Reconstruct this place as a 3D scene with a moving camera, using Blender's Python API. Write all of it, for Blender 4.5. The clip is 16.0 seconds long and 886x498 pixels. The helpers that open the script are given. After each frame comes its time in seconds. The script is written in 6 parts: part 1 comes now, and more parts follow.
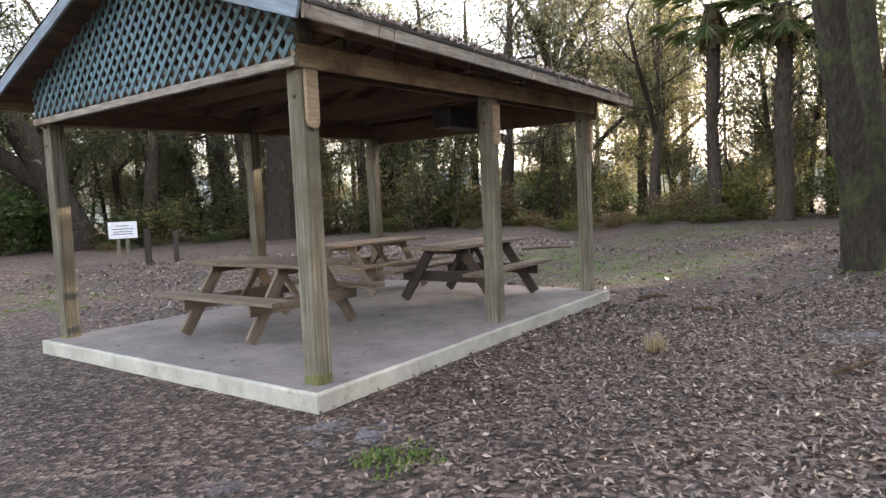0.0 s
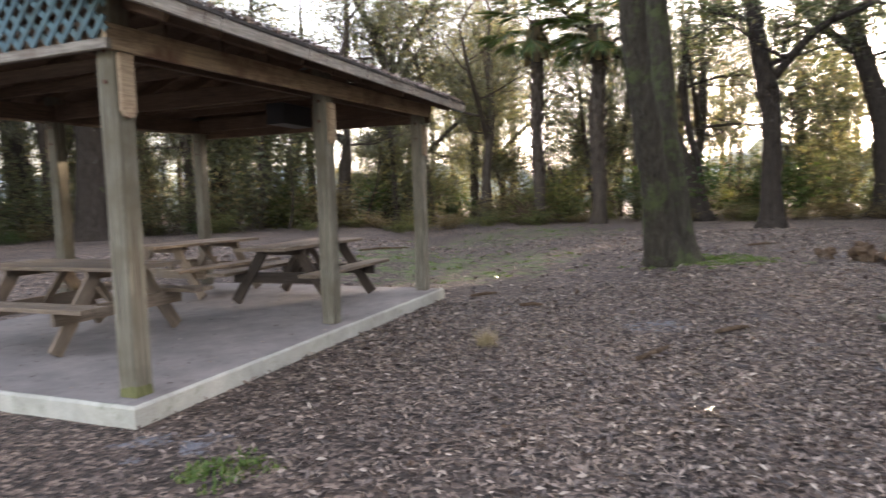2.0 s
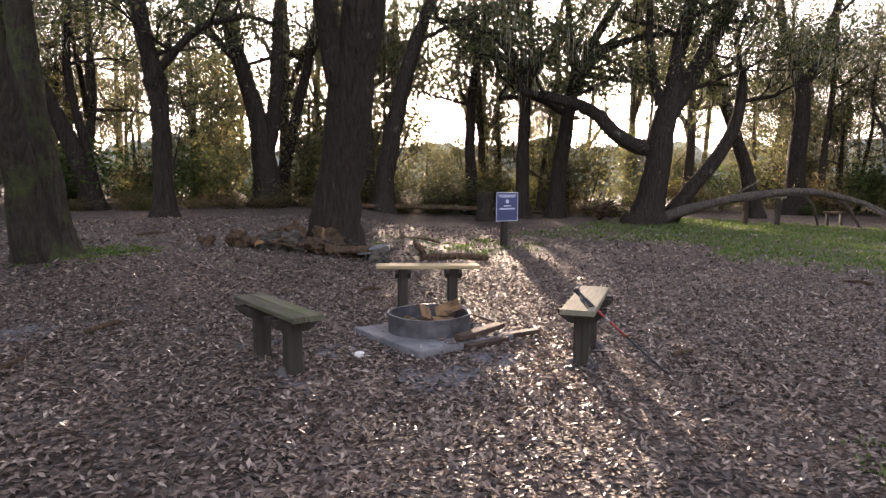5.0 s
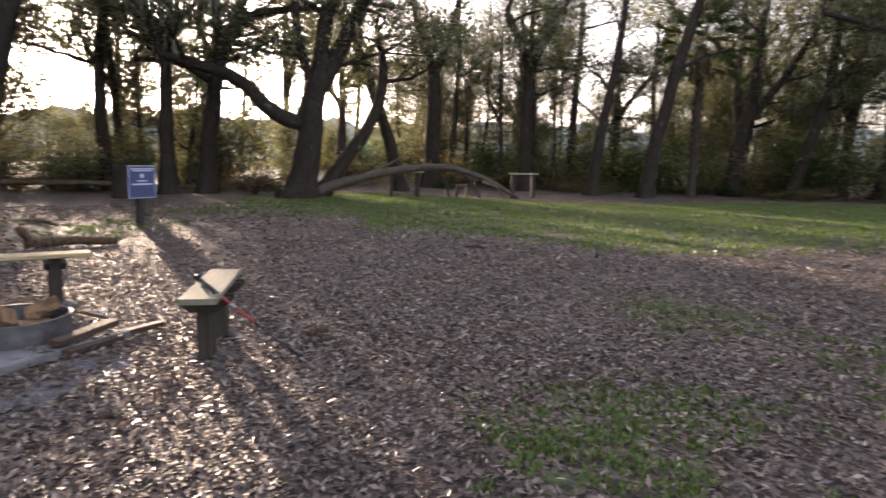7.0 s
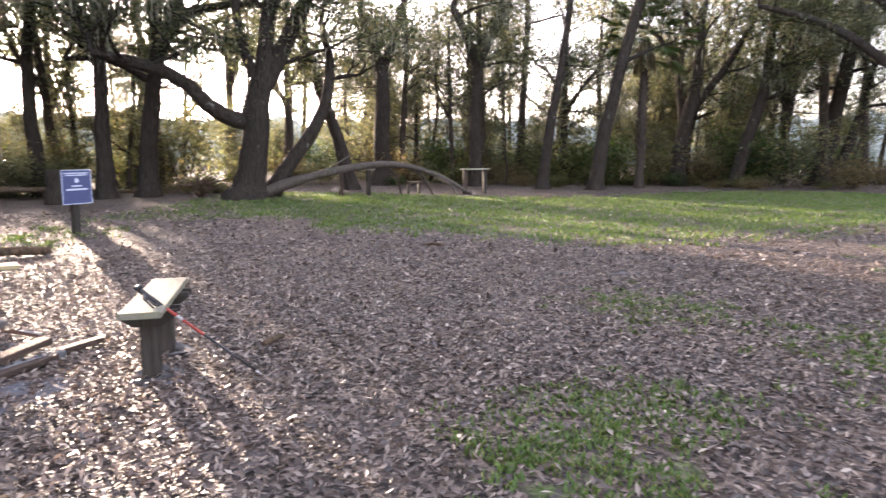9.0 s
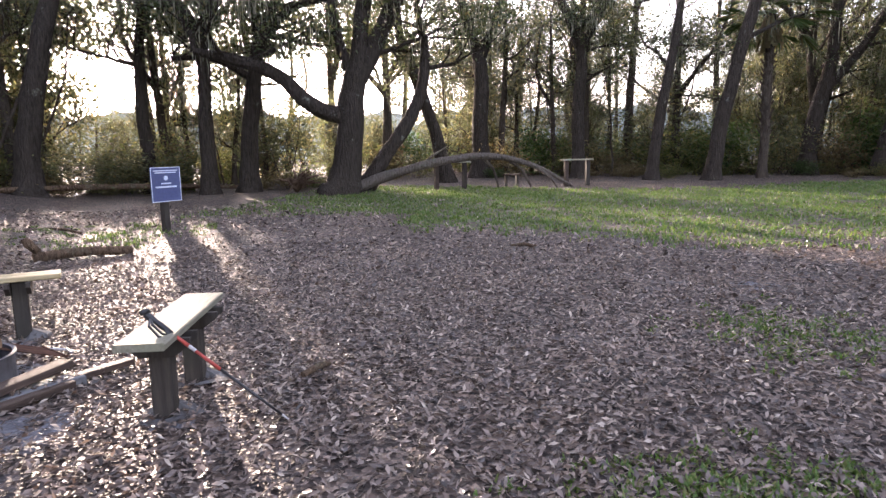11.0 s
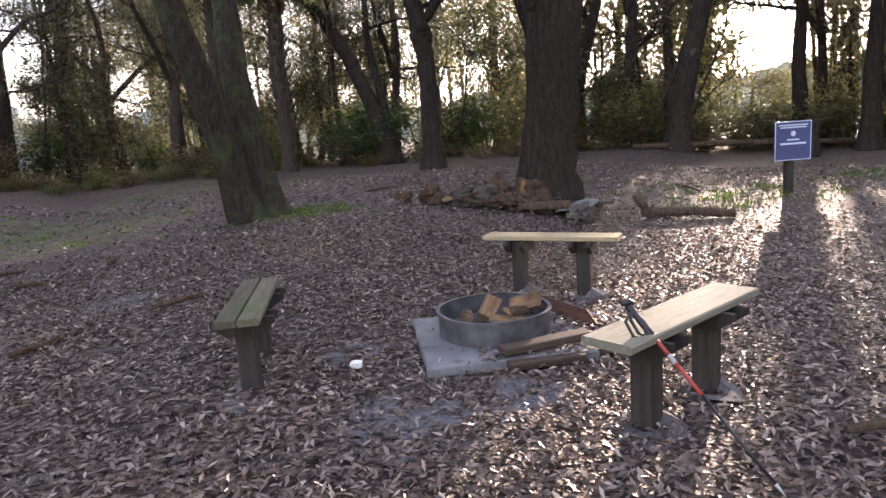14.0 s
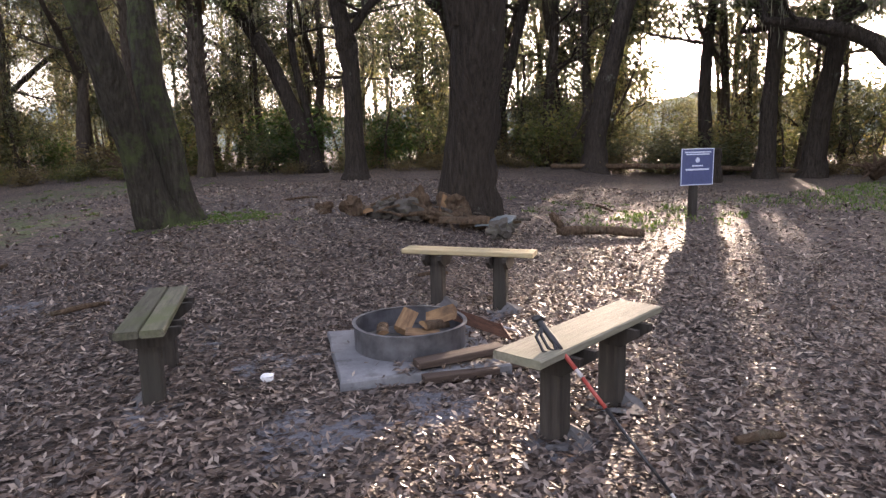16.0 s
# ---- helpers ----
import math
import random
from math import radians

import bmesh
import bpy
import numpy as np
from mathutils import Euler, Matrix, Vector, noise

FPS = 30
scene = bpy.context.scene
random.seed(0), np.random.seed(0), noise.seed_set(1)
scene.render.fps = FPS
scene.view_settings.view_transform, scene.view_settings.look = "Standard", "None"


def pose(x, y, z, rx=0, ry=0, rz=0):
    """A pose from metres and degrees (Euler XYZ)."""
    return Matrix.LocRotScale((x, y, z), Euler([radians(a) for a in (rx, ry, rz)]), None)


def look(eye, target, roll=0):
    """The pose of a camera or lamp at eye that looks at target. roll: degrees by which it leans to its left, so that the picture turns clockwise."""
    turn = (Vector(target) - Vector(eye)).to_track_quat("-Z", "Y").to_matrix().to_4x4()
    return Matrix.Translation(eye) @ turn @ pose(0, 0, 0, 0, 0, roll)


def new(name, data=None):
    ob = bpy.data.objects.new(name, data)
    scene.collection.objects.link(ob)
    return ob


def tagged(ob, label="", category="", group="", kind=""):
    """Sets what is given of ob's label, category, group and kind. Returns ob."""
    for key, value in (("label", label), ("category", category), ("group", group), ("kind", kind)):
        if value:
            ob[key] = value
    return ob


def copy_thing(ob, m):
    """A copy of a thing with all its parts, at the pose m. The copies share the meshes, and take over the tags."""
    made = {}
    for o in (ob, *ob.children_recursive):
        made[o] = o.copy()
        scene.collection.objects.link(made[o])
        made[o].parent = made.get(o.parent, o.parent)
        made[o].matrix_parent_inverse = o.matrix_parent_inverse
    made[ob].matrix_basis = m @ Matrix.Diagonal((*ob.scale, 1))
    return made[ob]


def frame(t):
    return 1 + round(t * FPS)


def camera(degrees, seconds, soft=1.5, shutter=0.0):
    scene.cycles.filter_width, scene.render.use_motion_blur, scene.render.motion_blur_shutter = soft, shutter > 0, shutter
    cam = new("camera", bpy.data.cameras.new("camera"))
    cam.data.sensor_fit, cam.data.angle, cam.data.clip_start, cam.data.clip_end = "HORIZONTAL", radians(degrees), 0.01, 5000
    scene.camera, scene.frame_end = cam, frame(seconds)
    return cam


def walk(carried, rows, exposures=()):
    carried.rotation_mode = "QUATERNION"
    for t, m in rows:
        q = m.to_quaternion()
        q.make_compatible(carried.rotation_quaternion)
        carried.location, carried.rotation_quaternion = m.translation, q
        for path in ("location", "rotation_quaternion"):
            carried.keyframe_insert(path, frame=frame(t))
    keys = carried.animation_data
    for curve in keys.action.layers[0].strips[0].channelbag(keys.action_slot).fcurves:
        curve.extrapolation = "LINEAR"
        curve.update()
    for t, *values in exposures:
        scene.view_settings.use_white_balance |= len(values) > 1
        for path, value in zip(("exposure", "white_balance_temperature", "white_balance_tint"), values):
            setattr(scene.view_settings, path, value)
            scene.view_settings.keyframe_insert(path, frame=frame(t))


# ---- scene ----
cam = camera(68.9, 16.0, soft=1.4, shutter=0.25)
SCALE = 0.9   # survey units to metres
PATH = [
    (0, (0.257, -0.32, 1.641), (0.082, 1.667, 1.497), -2.5),
    (0.5, (0.224, -0.323, 1.641), (-0.012, 1.659, 1.5), -2.6),
    (1, (0.224, -0.331, 1.648), (-0.134, 1.632, 1.507), -2.6),
    (1.5, (0.256, -0.329, 1.644), (0.017, 1.652, 1.5), -2.4),
    (2, (0.28, -0.311, 1.624), (0.601, 1.656, 1.466), -1.7),
    (2.5, (0.423, -0.296, 1.611), (1.189, 1.544, 1.452), -0.9),
    (3, (0.652, -0.2, 1.594), (1.856, 1.388, 1.421), 0.1),
    (3.5, (0.779, -0.191, 1.599), (2.307, 1.086, 1.408), 0.3),
    (5.8, (0.753, -0.31, 1.596), (2.562, 0.512, 1.362), 0.4),
    (6, (0.847, -0.375, 1.594), (2.704, 0.327, 1.352), 0.3),
    (6.5, (1.074, -0.454, 1.603), (2.999, 0.024, 1.349), 0.4),
    (7, (1.219, -0.418, 1.604), (3.199, -0.35, 1.33), 1.3),
    (7.5, (1.313, -0.439, 1.628), (3.235, -0.922, 1.356), 2.6),
    (8, (1.344, -0.508, 1.646), (3.179, -1.26, 1.382), 2.9),
    (8.5, (1.404, -0.411, 1.621), (3.327, -0.894, 1.359), 1.7),
    (9, (1.479, -0.334, 1.586), (3.458, -0.414, 1.304), 0.0),
    (9.5, (1.707, -0.414, 1.588), (3.679, -0.249, 1.293), -1.4),
    (9.7, (1.788, -0.46, 1.596), (3.756, -0.269, 1.299), -1.3),
    (12, (3.176, -0.649, 1.563), (5.119, -0.307, 1.234), -1.2),
    (12.5, (3.374, -0.729, 1.553), (5.13, 0.168, 1.214), -2.8),
    (13, (3.518, -0.73, 1.592), (5.007, 0.555, 1.231), -3.9),
    (13.5, (3.632, -0.641, 1.566), (4.972, 0.802, 1.219), -3.5),
    (14, (3.75, -0.684, 1.579), (4.685, 1.047, 1.22), -3.9),
    (14.5, (3.827, -0.736, 1.58), (4.736, 1.009, 1.224), -3.0),
    (15, (3.801, -0.732, 1.583), (4.904, 0.901, 1.244), -1.6),
    (16, (3.769, -0.703, 1.585), (4.914, 0.903, 1.253), -1.2),
]
# ---- camera walk ----
walk(cam, [(t, Matrix.Scale(SCALE, 4) @ look(eye, target, roll) @ Matrix.Scale(1 / SCALE, 4)) for t, eye, target, roll in PATH],
     [(0.0, 3.6, 6650, 19), (2.0, 3.5, 6600, 20), (3.5, 2.75, 6600, 26), (6.0, 2.65, 6600, 27), (7.0, 2.6, 6500, 25), (8.0, 3.15, 6300, 18), (9.0, 3.5, 6300, 26),
      (9.5, 3.45, 6250, 26), (12.0, 3.05, 6000, 28), (12.5, 3.0, 6000, 28), (13.5, 3.0, 6150, 28), (14.5, 3.0, 6350, 27), (16.0, 2.95, 6450, 27)])

# ---- world, sun, exposure ----
SUN_AZ, SUN_EL = radians(57.0), radians(9.0)
world = bpy.data.worlds.new("world")
scene.world = world
world.use_nodes = True
wn = world.node_tree.nodes
sky = wn.new("ShaderNodeTexSky")
sky.sky_type = 'NISHITA'
sky.sun_disc = False
sky.sun_elevation = SUN_EL
sky.sun_rotation = SUN_AZ
sky.air_density, sky.dust_density, sky.ozone_density = 1.0, 3.0, 1.0
haze = wn.new("ShaderNodeHueSaturation")
haze.inputs["Saturation"].default_value = 0.5
world.node_tree.links.new(sky.outputs[0], haze.inputs["Color"])
world.node_tree.links.new(haze.outputs[0], wn["Background"].inputs[0])
wn["Background"].inputs[1].default_value = 0.15
sun_data = bpy.data.lights.new("sun", 'SUN')
sun_data.energy = 3.4
sun_data.angle = radians(0.6)
sun_data.color = (1.0, 0.82, 0.57)
sun = new("sun", sun_data)
SUN_DIR = Vector((math.sin(SUN_AZ) * math.cos(SUN_EL), math.cos(SUN_AZ) * math.cos(SUN_EL), math.sin(SUN_EL)))
sun.matrix_world = look(SUN_DIR * 60, (0, 0, 0))

# ---- materials ----
def mat(name):
    m = bpy.data.materials.new(name)
    m.use_nodes = True
    return m, m.node_tree.nodes, m.node_tree.links, m.node_tree.nodes["Principled BSDF"]


def ramp(n, stops):
    r = n.new("ShaderNodeValToRGB")
    el = r.color_ramp.elements
    while len(el) < len(stops):
        el.new(0.5)
    for e, (p, c) in zip(el, stops):
        e.position, e.color = p, (*c, 1)
    return r


def noise_tex(n, l, scale, detail=4, coord=None, stretch=None, rough=0.6):
    t = n.new("ShaderNodeTexNoise")
    t.inputs["Scale"].default_value, t.inputs["Detail"].default_value, t.inputs["Roughness"].default_value = scale, detail, rough
    c = coord or n.new("ShaderNodeTexCoord").outputs["Object"]
    if stretch:
        mp = n.new("ShaderNodeMapping")
        mp.inputs["Scale"].default_value = stretch
        l.new(c, mp.inputs[0])
        c = mp.outputs[0]
    l.new(c, t.inputs["Vector"])
    return t


def mixc(n, l, fac, a, b, mode='MIX'):
    m = n.new("ShaderNodeMix")
    m.data_type, m.blend_type = 'RGBA', mode
    for sock, v in ((m.inputs[0], fac), (m.inputs[6], a), (m.inputs[7], b)):
        if hasattr(v, "is_linked"):
            l.new(v, sock)
        elif isinstance(v, tuple):
            sock.default_value = (*v, 1)
        else:
            sock.default_value = v
    return m.outputs[2]


def bump(n, l, b, height, strength=0.4, dist=0.02):
    k = n.new("ShaderNodeBump")
    k.inputs["Strength"].default_value, k.inputs["Distance"].default_value = strength, dist
    l.new(height, k.inputs["Height"])
    l.new(k.outputs[0], b.inputs["Normal"])


def wood(name, c0, c1, stain, stretch=(1.2, 14, 14), rough=0.8, stain_scale=2.2, seed_by_object=True):
    """Weathered timber with grain along local x, stains and knots."""
    m, n, l, b = mat(name)
    tc = n.new("ShaderNodeTexCoord")
    oi = n.new("ShaderNodeObjectInfo")
    add = n.new("ShaderNodeVectorMath")
    add.operation = 'ADD'
    mul = n.new("ShaderNodeMath")
    mul.operation = 'MULTIPLY'
    mul.inputs[1].default_value = 37.0
    l.new(oi.outputs["Random"], mul.inputs[0])
    l.new(tc.outputs["Object"], add.inputs[0])
    l.new(mul.outputs[0], add.inputs[1])
    g = noise_tex(n, l, 3.0, 6, add.outputs[0], stretch, 0.7)
    st = noise_tex(n, l, stain_scale, 5, add.outputs[0])
    r = ramp(n, [(0.3, c0), (0.72, c1)])
    l.new(g.outputs[0], r.inputs[0])
    sr = ramp(n, [(0.48, (0, 0, 0)), (0.68, (1, 1, 1))])
    l.new(st.outputs[0], sr.inputs[0])
    col = mixc(n, l, sr.outputs[0], r.outputs[0], stain)
    hv = n.new("ShaderNodeHueSaturation")
    vr = n.new("ShaderNodeMapRange")
    vr.inputs[3].default_value, vr.inputs[4].default_value = 0.8, 1.2
    l.new(oi.outputs["Random"], vr.inputs[0])
    l.new(vr.outputs[0], hv.inputs["Value"])
    l.new(col, hv.inputs["Color"])
    l.new(hv.outputs[0], b.inputs["Base Color"])
    b.inputs["Roughness"].default_value = rough
    b.inputs["Specular IOR Level"].default_value = 0.25
    bump(n, l, b, g.outputs[0], 0.5, 0.006)
    return m


def leafy(name, stops, rough=0.5, trans=0.5, spec=0.4):
    m, n, l, b = mat(name)
    geo = n.new("ShaderNodeNewGeometry")
    r = ramp(n, stops)
    l.new(geo.outputs["Random Per Island"], r.inputs[0])
    l.new(r.outputs[0], b.inputs["Base Color"])
    b.inputs["Roughness"].default_value = rough
    b.inputs["Specular IOR Level"].default_value = spec
    if trans:
        tr = n.new("ShaderNodeBsdfTranslucent")
        hs = n.new("ShaderNodeHueSaturation")
        hs.inputs["Saturation"].default_value, hs.inputs["Value"].default_value = 1.15, 1.5
        l.new(r.outputs[0], hs.inputs["Color"])
        l.new(hs.outputs[0], tr.inputs[0])
        mx = n.new("ShaderNodeMixShader")
        mx.inputs[0].default_value = trans
        l.new(b.outputs[0], mx.inputs[1])
        l.new(tr.outputs[0], mx.inputs[2])
        l.new(mx.outputs[0], n["Material Output"].inputs[0])
    return m


def bark(name, c0, c1, lichen, amount=0.62):
    m, n, l, b = mat(name)
    tc = n.new("ShaderNodeTexCoord").outputs["Object"]
    g = noise_tex(n, l, 5.0, 8, tc, (3.2, 3.2, 0.55), 0.75)
    v = n.new("ShaderNodeTexVoronoi")
    v.inputs["Scale"].default_value = 9.0
    mp = n.new("ShaderNodeMapping")
    mp.inputs["Scale"].default_value = (2.0, 2.0, 0.5)
    l.new(tc, mp.inputs[0])
    l.new(mp.outputs[0], v.inputs["Vector"])
    r = ramp(n, [(0.3, c0), (0.7, c1)])
    l.new(g.outputs[0], r.inputs[0])
    pa = noise_tex(n, l, 1.6, 7, tc, None, 0.75)
    pr = ramp(n, [(amount - 0.06, (0, 0, 0)), (amount + 0.06, (1, 1, 1))])
    l.new(pa.outputs[0], pr.inputs[0])
    col = mixc(n, l, pr.outputs[0], r.outputs[0], lichen)
    l.new(col, b.inputs["Base Color"])
    b.inputs["Roughness"].default_value = 0.92
    b.inputs["Specular IOR Level"].default_value = 0.15
    ad = n.new("ShaderNodeMath")
    ad.operation = 'ADD'
    l.new(g.outputs[0], ad.inputs[0])
    l.new(v.outputs["Distance"], ad.inputs[1])
    bump(n, l, b, ad.outputs[0], 0.9, 0.05)
    return m


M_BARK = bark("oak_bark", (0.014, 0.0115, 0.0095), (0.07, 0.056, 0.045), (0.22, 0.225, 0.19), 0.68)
# far bark is paler than the oaks': distance haze put into the colour
M_BARK_FAR = bark("woodland_bark_haze_paled", (0.03, 0.024, 0.019), (0.10, 0.08, 0.062), (0.13, 0.13, 0.09), 0.66)
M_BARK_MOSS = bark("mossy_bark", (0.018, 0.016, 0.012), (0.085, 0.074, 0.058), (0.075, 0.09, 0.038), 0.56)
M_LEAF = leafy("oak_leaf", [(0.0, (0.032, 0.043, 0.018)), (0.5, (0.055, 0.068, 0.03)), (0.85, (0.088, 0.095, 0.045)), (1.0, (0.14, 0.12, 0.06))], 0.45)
# far leaves are lifted above the near ones to stand for haze
M_LEAF_FAR = leafy("woodland_leaf_haze_paled", [(0.0, (0.06, 0.07, 0.036)), (0.6, (0.105, 0.112, 0.058)), (0.9, (0.16, 0.145, 0.07)), (1.0, (0.23, 0.18, 0.08))], 0.5, 0.58)
M_SHRUB = leafy("shrub_leaf", [(0.0, (0.07, 0.09, 0.03)), (0.6, (0.12, 0.13, 0.05)), (1.0, (0.20, 0.18, 0.07))], 0.5, 0.55)
M_SHRUB_DRY = leafy("dry_shrub_leaf", [(0.0, (0.09, 0.07, 0.035)), (0.6, (0.16, 0.12, 0.06)), (1.0, (0.20, 0.18, 0.09))], 0.6)
M_SHRUB_DARK = leafy("dark_shrub_leaf", [(0.0, (0.03, 0.055, 0.016)), (0.6, (0.05, 0.085, 0.025)), (1.0, (0.09, 0.12, 0.04))], 0.35)
M_MOSS = leafy("hanging_moss_grey", [(0.0, (0.13, 0.135, 0.10)), (1.0, (0.24, 0.23, 0.17))], 0.9, 0.3, 0.1)
M_PALM = leafy("palm_frond_green", [(0.0, (0.03, 0.055, 0.014)), (0.8, (0.06, 0.09, 0.025)), (1.0, (0.16, 0.12, 0.06))], 0.4, 0.25)
M_GRASS = leafy("grass_blade", [(0.0, (0.055, 0.10, 0.02)), (0.6, (0.10, 0.165, 0.04)), (1.0, (0.20, 0.20, 0.08))], 0.5, 0.35)
M_DRYGRASS = leafy("dry_grass_blade", [(0.0, (0.22, 0.18, 0.10)), (1.0, (0.36, 0.31, 0.2))], 0.6, 0.3)
M_LITTER = leafy("dead_oak_leaf", [(0.0, (0.028, 0.020, 0.016)), (0.35, (0.085, 0.060, 0.047)), (0.7, (0.17, 0.126, 0.102)), (0.92, (0.29, 0.225, 0.18)), (1.0, (0.44, 0.37, 0.30))], 0.36, 0.12, 0.6)
M_POST = wood("grey_green_post", (0.035, 0.028, 0.022), (0.29, 0.27, 0.21), (0.10, 0.088, 0.06), (16, 16, 0.45), stain_scale=1.5)
M_POST_LICHEN = wood("post_algae", (0.08, 0.085, 0.03), (0.2, 0.2, 0.09), (0.12, 0.14, 0.04), (9, 9, 2))
# tan pine, made lighter for the sunlight on the side beams
M_BEAM = wood("sunlit_beam_timber", (0.17, 0.12, 0.08), (0.42, 0.32, 0.21), (0.13, 0.075, 0.05))
# the shade under the roof is put into this darker brown
M_RAFTER = wood("shade_darkened_roof_timber", (0.07, 0.048, 0.034), (0.17, 0.115, 0.078), (0.085, 0.056, 0.04))
M_FASCIA = wood("fascia_paint_worn", (0.13, 0.11, 0.09), (0.40, 0.37, 0.32), (0.15, 0.11, 0.085))
M_BLUE_FASCIA = wood("blue_grey_painted_board", (0.13, 0.17, 0.21), (0.26, 0.32, 0.38), (0.15, 0.15, 0.15))
M_LATTICE = wood("blue_grey_lattice_paint", (0.06, 0.11, 0.13), (0.15, 0.24, 0.28), (0.075, 0.11, 0.11), stain_scale=5)
M_TABLE = wood("weathered_table_wood", (0.095, 0.07, 0.05), (0.26, 0.205, 0.155), (0.14, 0.115, 0.095))
M_TABLE_DARK = wood("dark_table_leg_wood", (0.022, 0.017, 0.014), (0.085, 0.064, 0.05), (0.045, 0.036, 0.03))
M_BENCH = wood("pale_weathered_plank", (0.15, 0.142, 0.105), (0.32, 0.30, 0.225), (0.20, 0.205, 0.14))
M_BENCH_MOSS = wood("mossy_plank", (0.055, 0.052, 0.038), (0.16, 0.15, 0.105), (0.085, 0.095, 0.045), stain_scale=4)
M_BENCH_YELLOW = wood("yellow_plank", (0.28, 0.225, 0.12), (0.50, 0.41, 0.24), (0.32, 0.27, 0.17))
M_BENCH_LEG = wood("dark_bench_post", (0.02, 0.017, 0.015), (0.065, 0.054, 0.045), (0.04, 0.037, 0.03), (9, 9, 0.6))
M_BOARD = wood("brown_old_board", (0.035, 0.024, 0.019), (0.11, 0.077, 0.06), (0.055, 0.042, 0.034))
M_SPLIT = wood("split_firewood", (0.11, 0.06, 0.032), (0.33, 0.205, 0.105), (0.05, 0.032, 0.022), (1, 9, 9))
M_DEADWOOD = bark("dead_wood", (0.045, 0.03, 0.02), (0.17, 0.115, 0.075), (0.13, 0.12, 0.085), 0.62)
M_GREYLOG = bark("grey_fallen_log", (0.06, 0.05, 0.042), (0.16, 0.135, 0.115), (0.10, 0.10, 0.07), 0.62)


def concrete(name, c0, c1, stain, rough=0.85):
    m, n, l, b = mat(name)
    tc = n.new("ShaderNodeTexCoord").outputs["Object"]
    f = noise_tex(n, l, 60, 4, tc)
    g = noise_tex(n, l, 1.8, 6, tc, None, 0.7)
    r = ramp(n, [(0.35, c0), (0.65, c1)])
    l.new(g.outputs[0], r.inputs[0])
    s = noise_tex(n, l, 5.0, 6, tc, None, 0.75)
    sr = ramp(n, [(0.55, (0, 0, 0)), (0.75, (1, 1, 1))])
    l.new(s.outputs[0], sr.inputs[0])
    col = mixc(n, l, sr.outputs[0], r.outputs[0], stain)
    col = mixc(n, l, 0.25, col, f.outputs[0], 'OVERLAY')
    l.new(col, b.inputs["Base Color"])
    b.inputs["Roughness"].default_value = rough
    bump(n, l, b, f.outputs[0], 0.3, 0.004)
    return m


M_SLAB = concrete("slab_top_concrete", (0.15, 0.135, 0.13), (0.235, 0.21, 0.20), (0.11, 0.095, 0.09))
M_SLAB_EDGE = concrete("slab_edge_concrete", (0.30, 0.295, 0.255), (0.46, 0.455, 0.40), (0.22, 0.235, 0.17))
M_PAD = concrete("fire_pad_concrete", (0.10, 0.10, 0.106), (0.22, 0.22, 0.23), (0.06, 0.053, 0.05))
M_FOOT = concrete("grey_soil", (0.07, 0.065, 0.065), (0.13, 0.125, 0.125), (0.09, 0.07, 0.06), 0.95)
M_ASH = concrete("ash_grey", (0.025, 0.024, 0.024), (0.085, 0.082, 0.082), (0.02, 0.018, 0.017))


def metal(name, c0, c1, rough=0.55, met=0.8):
    m, n, l, b = mat(name)
    g = noise_tex(n, l, 9, 6)
    r = ramp(n, [(0.35, c0), (0.65, c1)])
    l.new(g.outputs[0], r.inputs[0])
    l.new(r.outputs[0], b.inputs["Base Color"])
    b.inputs["Metallic"].default_value, b.inputs["Roughness"].default_value = met, rough
    bump(n, l, b, g.outputs[0], 0.2, 0.003)
    return m


def plain(name, c, rough=0.6):
    m, n, l, b = mat(name)
    g = noise_tex(n, l, 25, 4)
    r = ramp(n, [(0.3, tuple(x * 0.82 for x in c)), (0.7, tuple(min(1, x * 1.12) for x in c))])
    l.new(g.outputs[0], r.inputs[0])
    l.new(r.outputs[0], b.inputs["Base Color"])
    b.inputs["Roughness"].default_value = rough
    return m


M_RING = metal("galvanised_steel_weathered", (0.075, 0.073, 0.078), (0.15, 0.147, 0.158), 0.6, 0.45)
M_RUST = metal("rusty_iron", (0.055, 0.027, 0.017), (0.13, 0.06, 0.035), 0.8, 0.3)
M_SHINGLE = plain("dark_roof_covering", (0.05, 0.045, 0.04), 0.9)
M_BLACK = plain("black_rubber", (0.018, 0.018, 0.02), 0.5)
M_RED = plain("red_enamel", (0.36, 0.055, 0.04), 0.5)
M_SILVER = plain("silver_enamel", (0.42, 0.40, 0.40), 0.45)
M_CARBON = plain("black_shaft", (0.02, 0.02, 0.022), 0.3)
M_SIGN_BLUE = plain("blue_sign_face", (0.065, 0.08, 0.185), 0.45)
M_SIGN_WHITE = plain("white_sign_paint", (0.72, 0.74, 0.78), 0.45)
M_SIGN_TEXT = plain("sign_lettering_pale", (0.62, 0.66, 0.80), 0.45)
M_SIGN_GREY = plain("sign_lettering_dark", (0.15, 0.17, 0.2), 0.5)
M_PAPER = plain("white_paper", (0.82, 0.82, 0.84), 0.8)
M_TARP = plain("faded_blue_grey_sheet", (0.13, 0.15, 0.155), 0.7)
M_STONE = concrete("lichen_stone", (0.05, 0.042, 0.034), (0.12, 0.105, 0.085), (0.085, 0.095, 0.055))
# pale grey-green: the haze of distance is mixed into this colour
M_FAR_TREES = concrete("far_foliage_haze_in_colour", (0.20, 0.235, 0.215), (0.30, 0.33, 0.30), (0.17, 0.21, 0.18), 1.0)

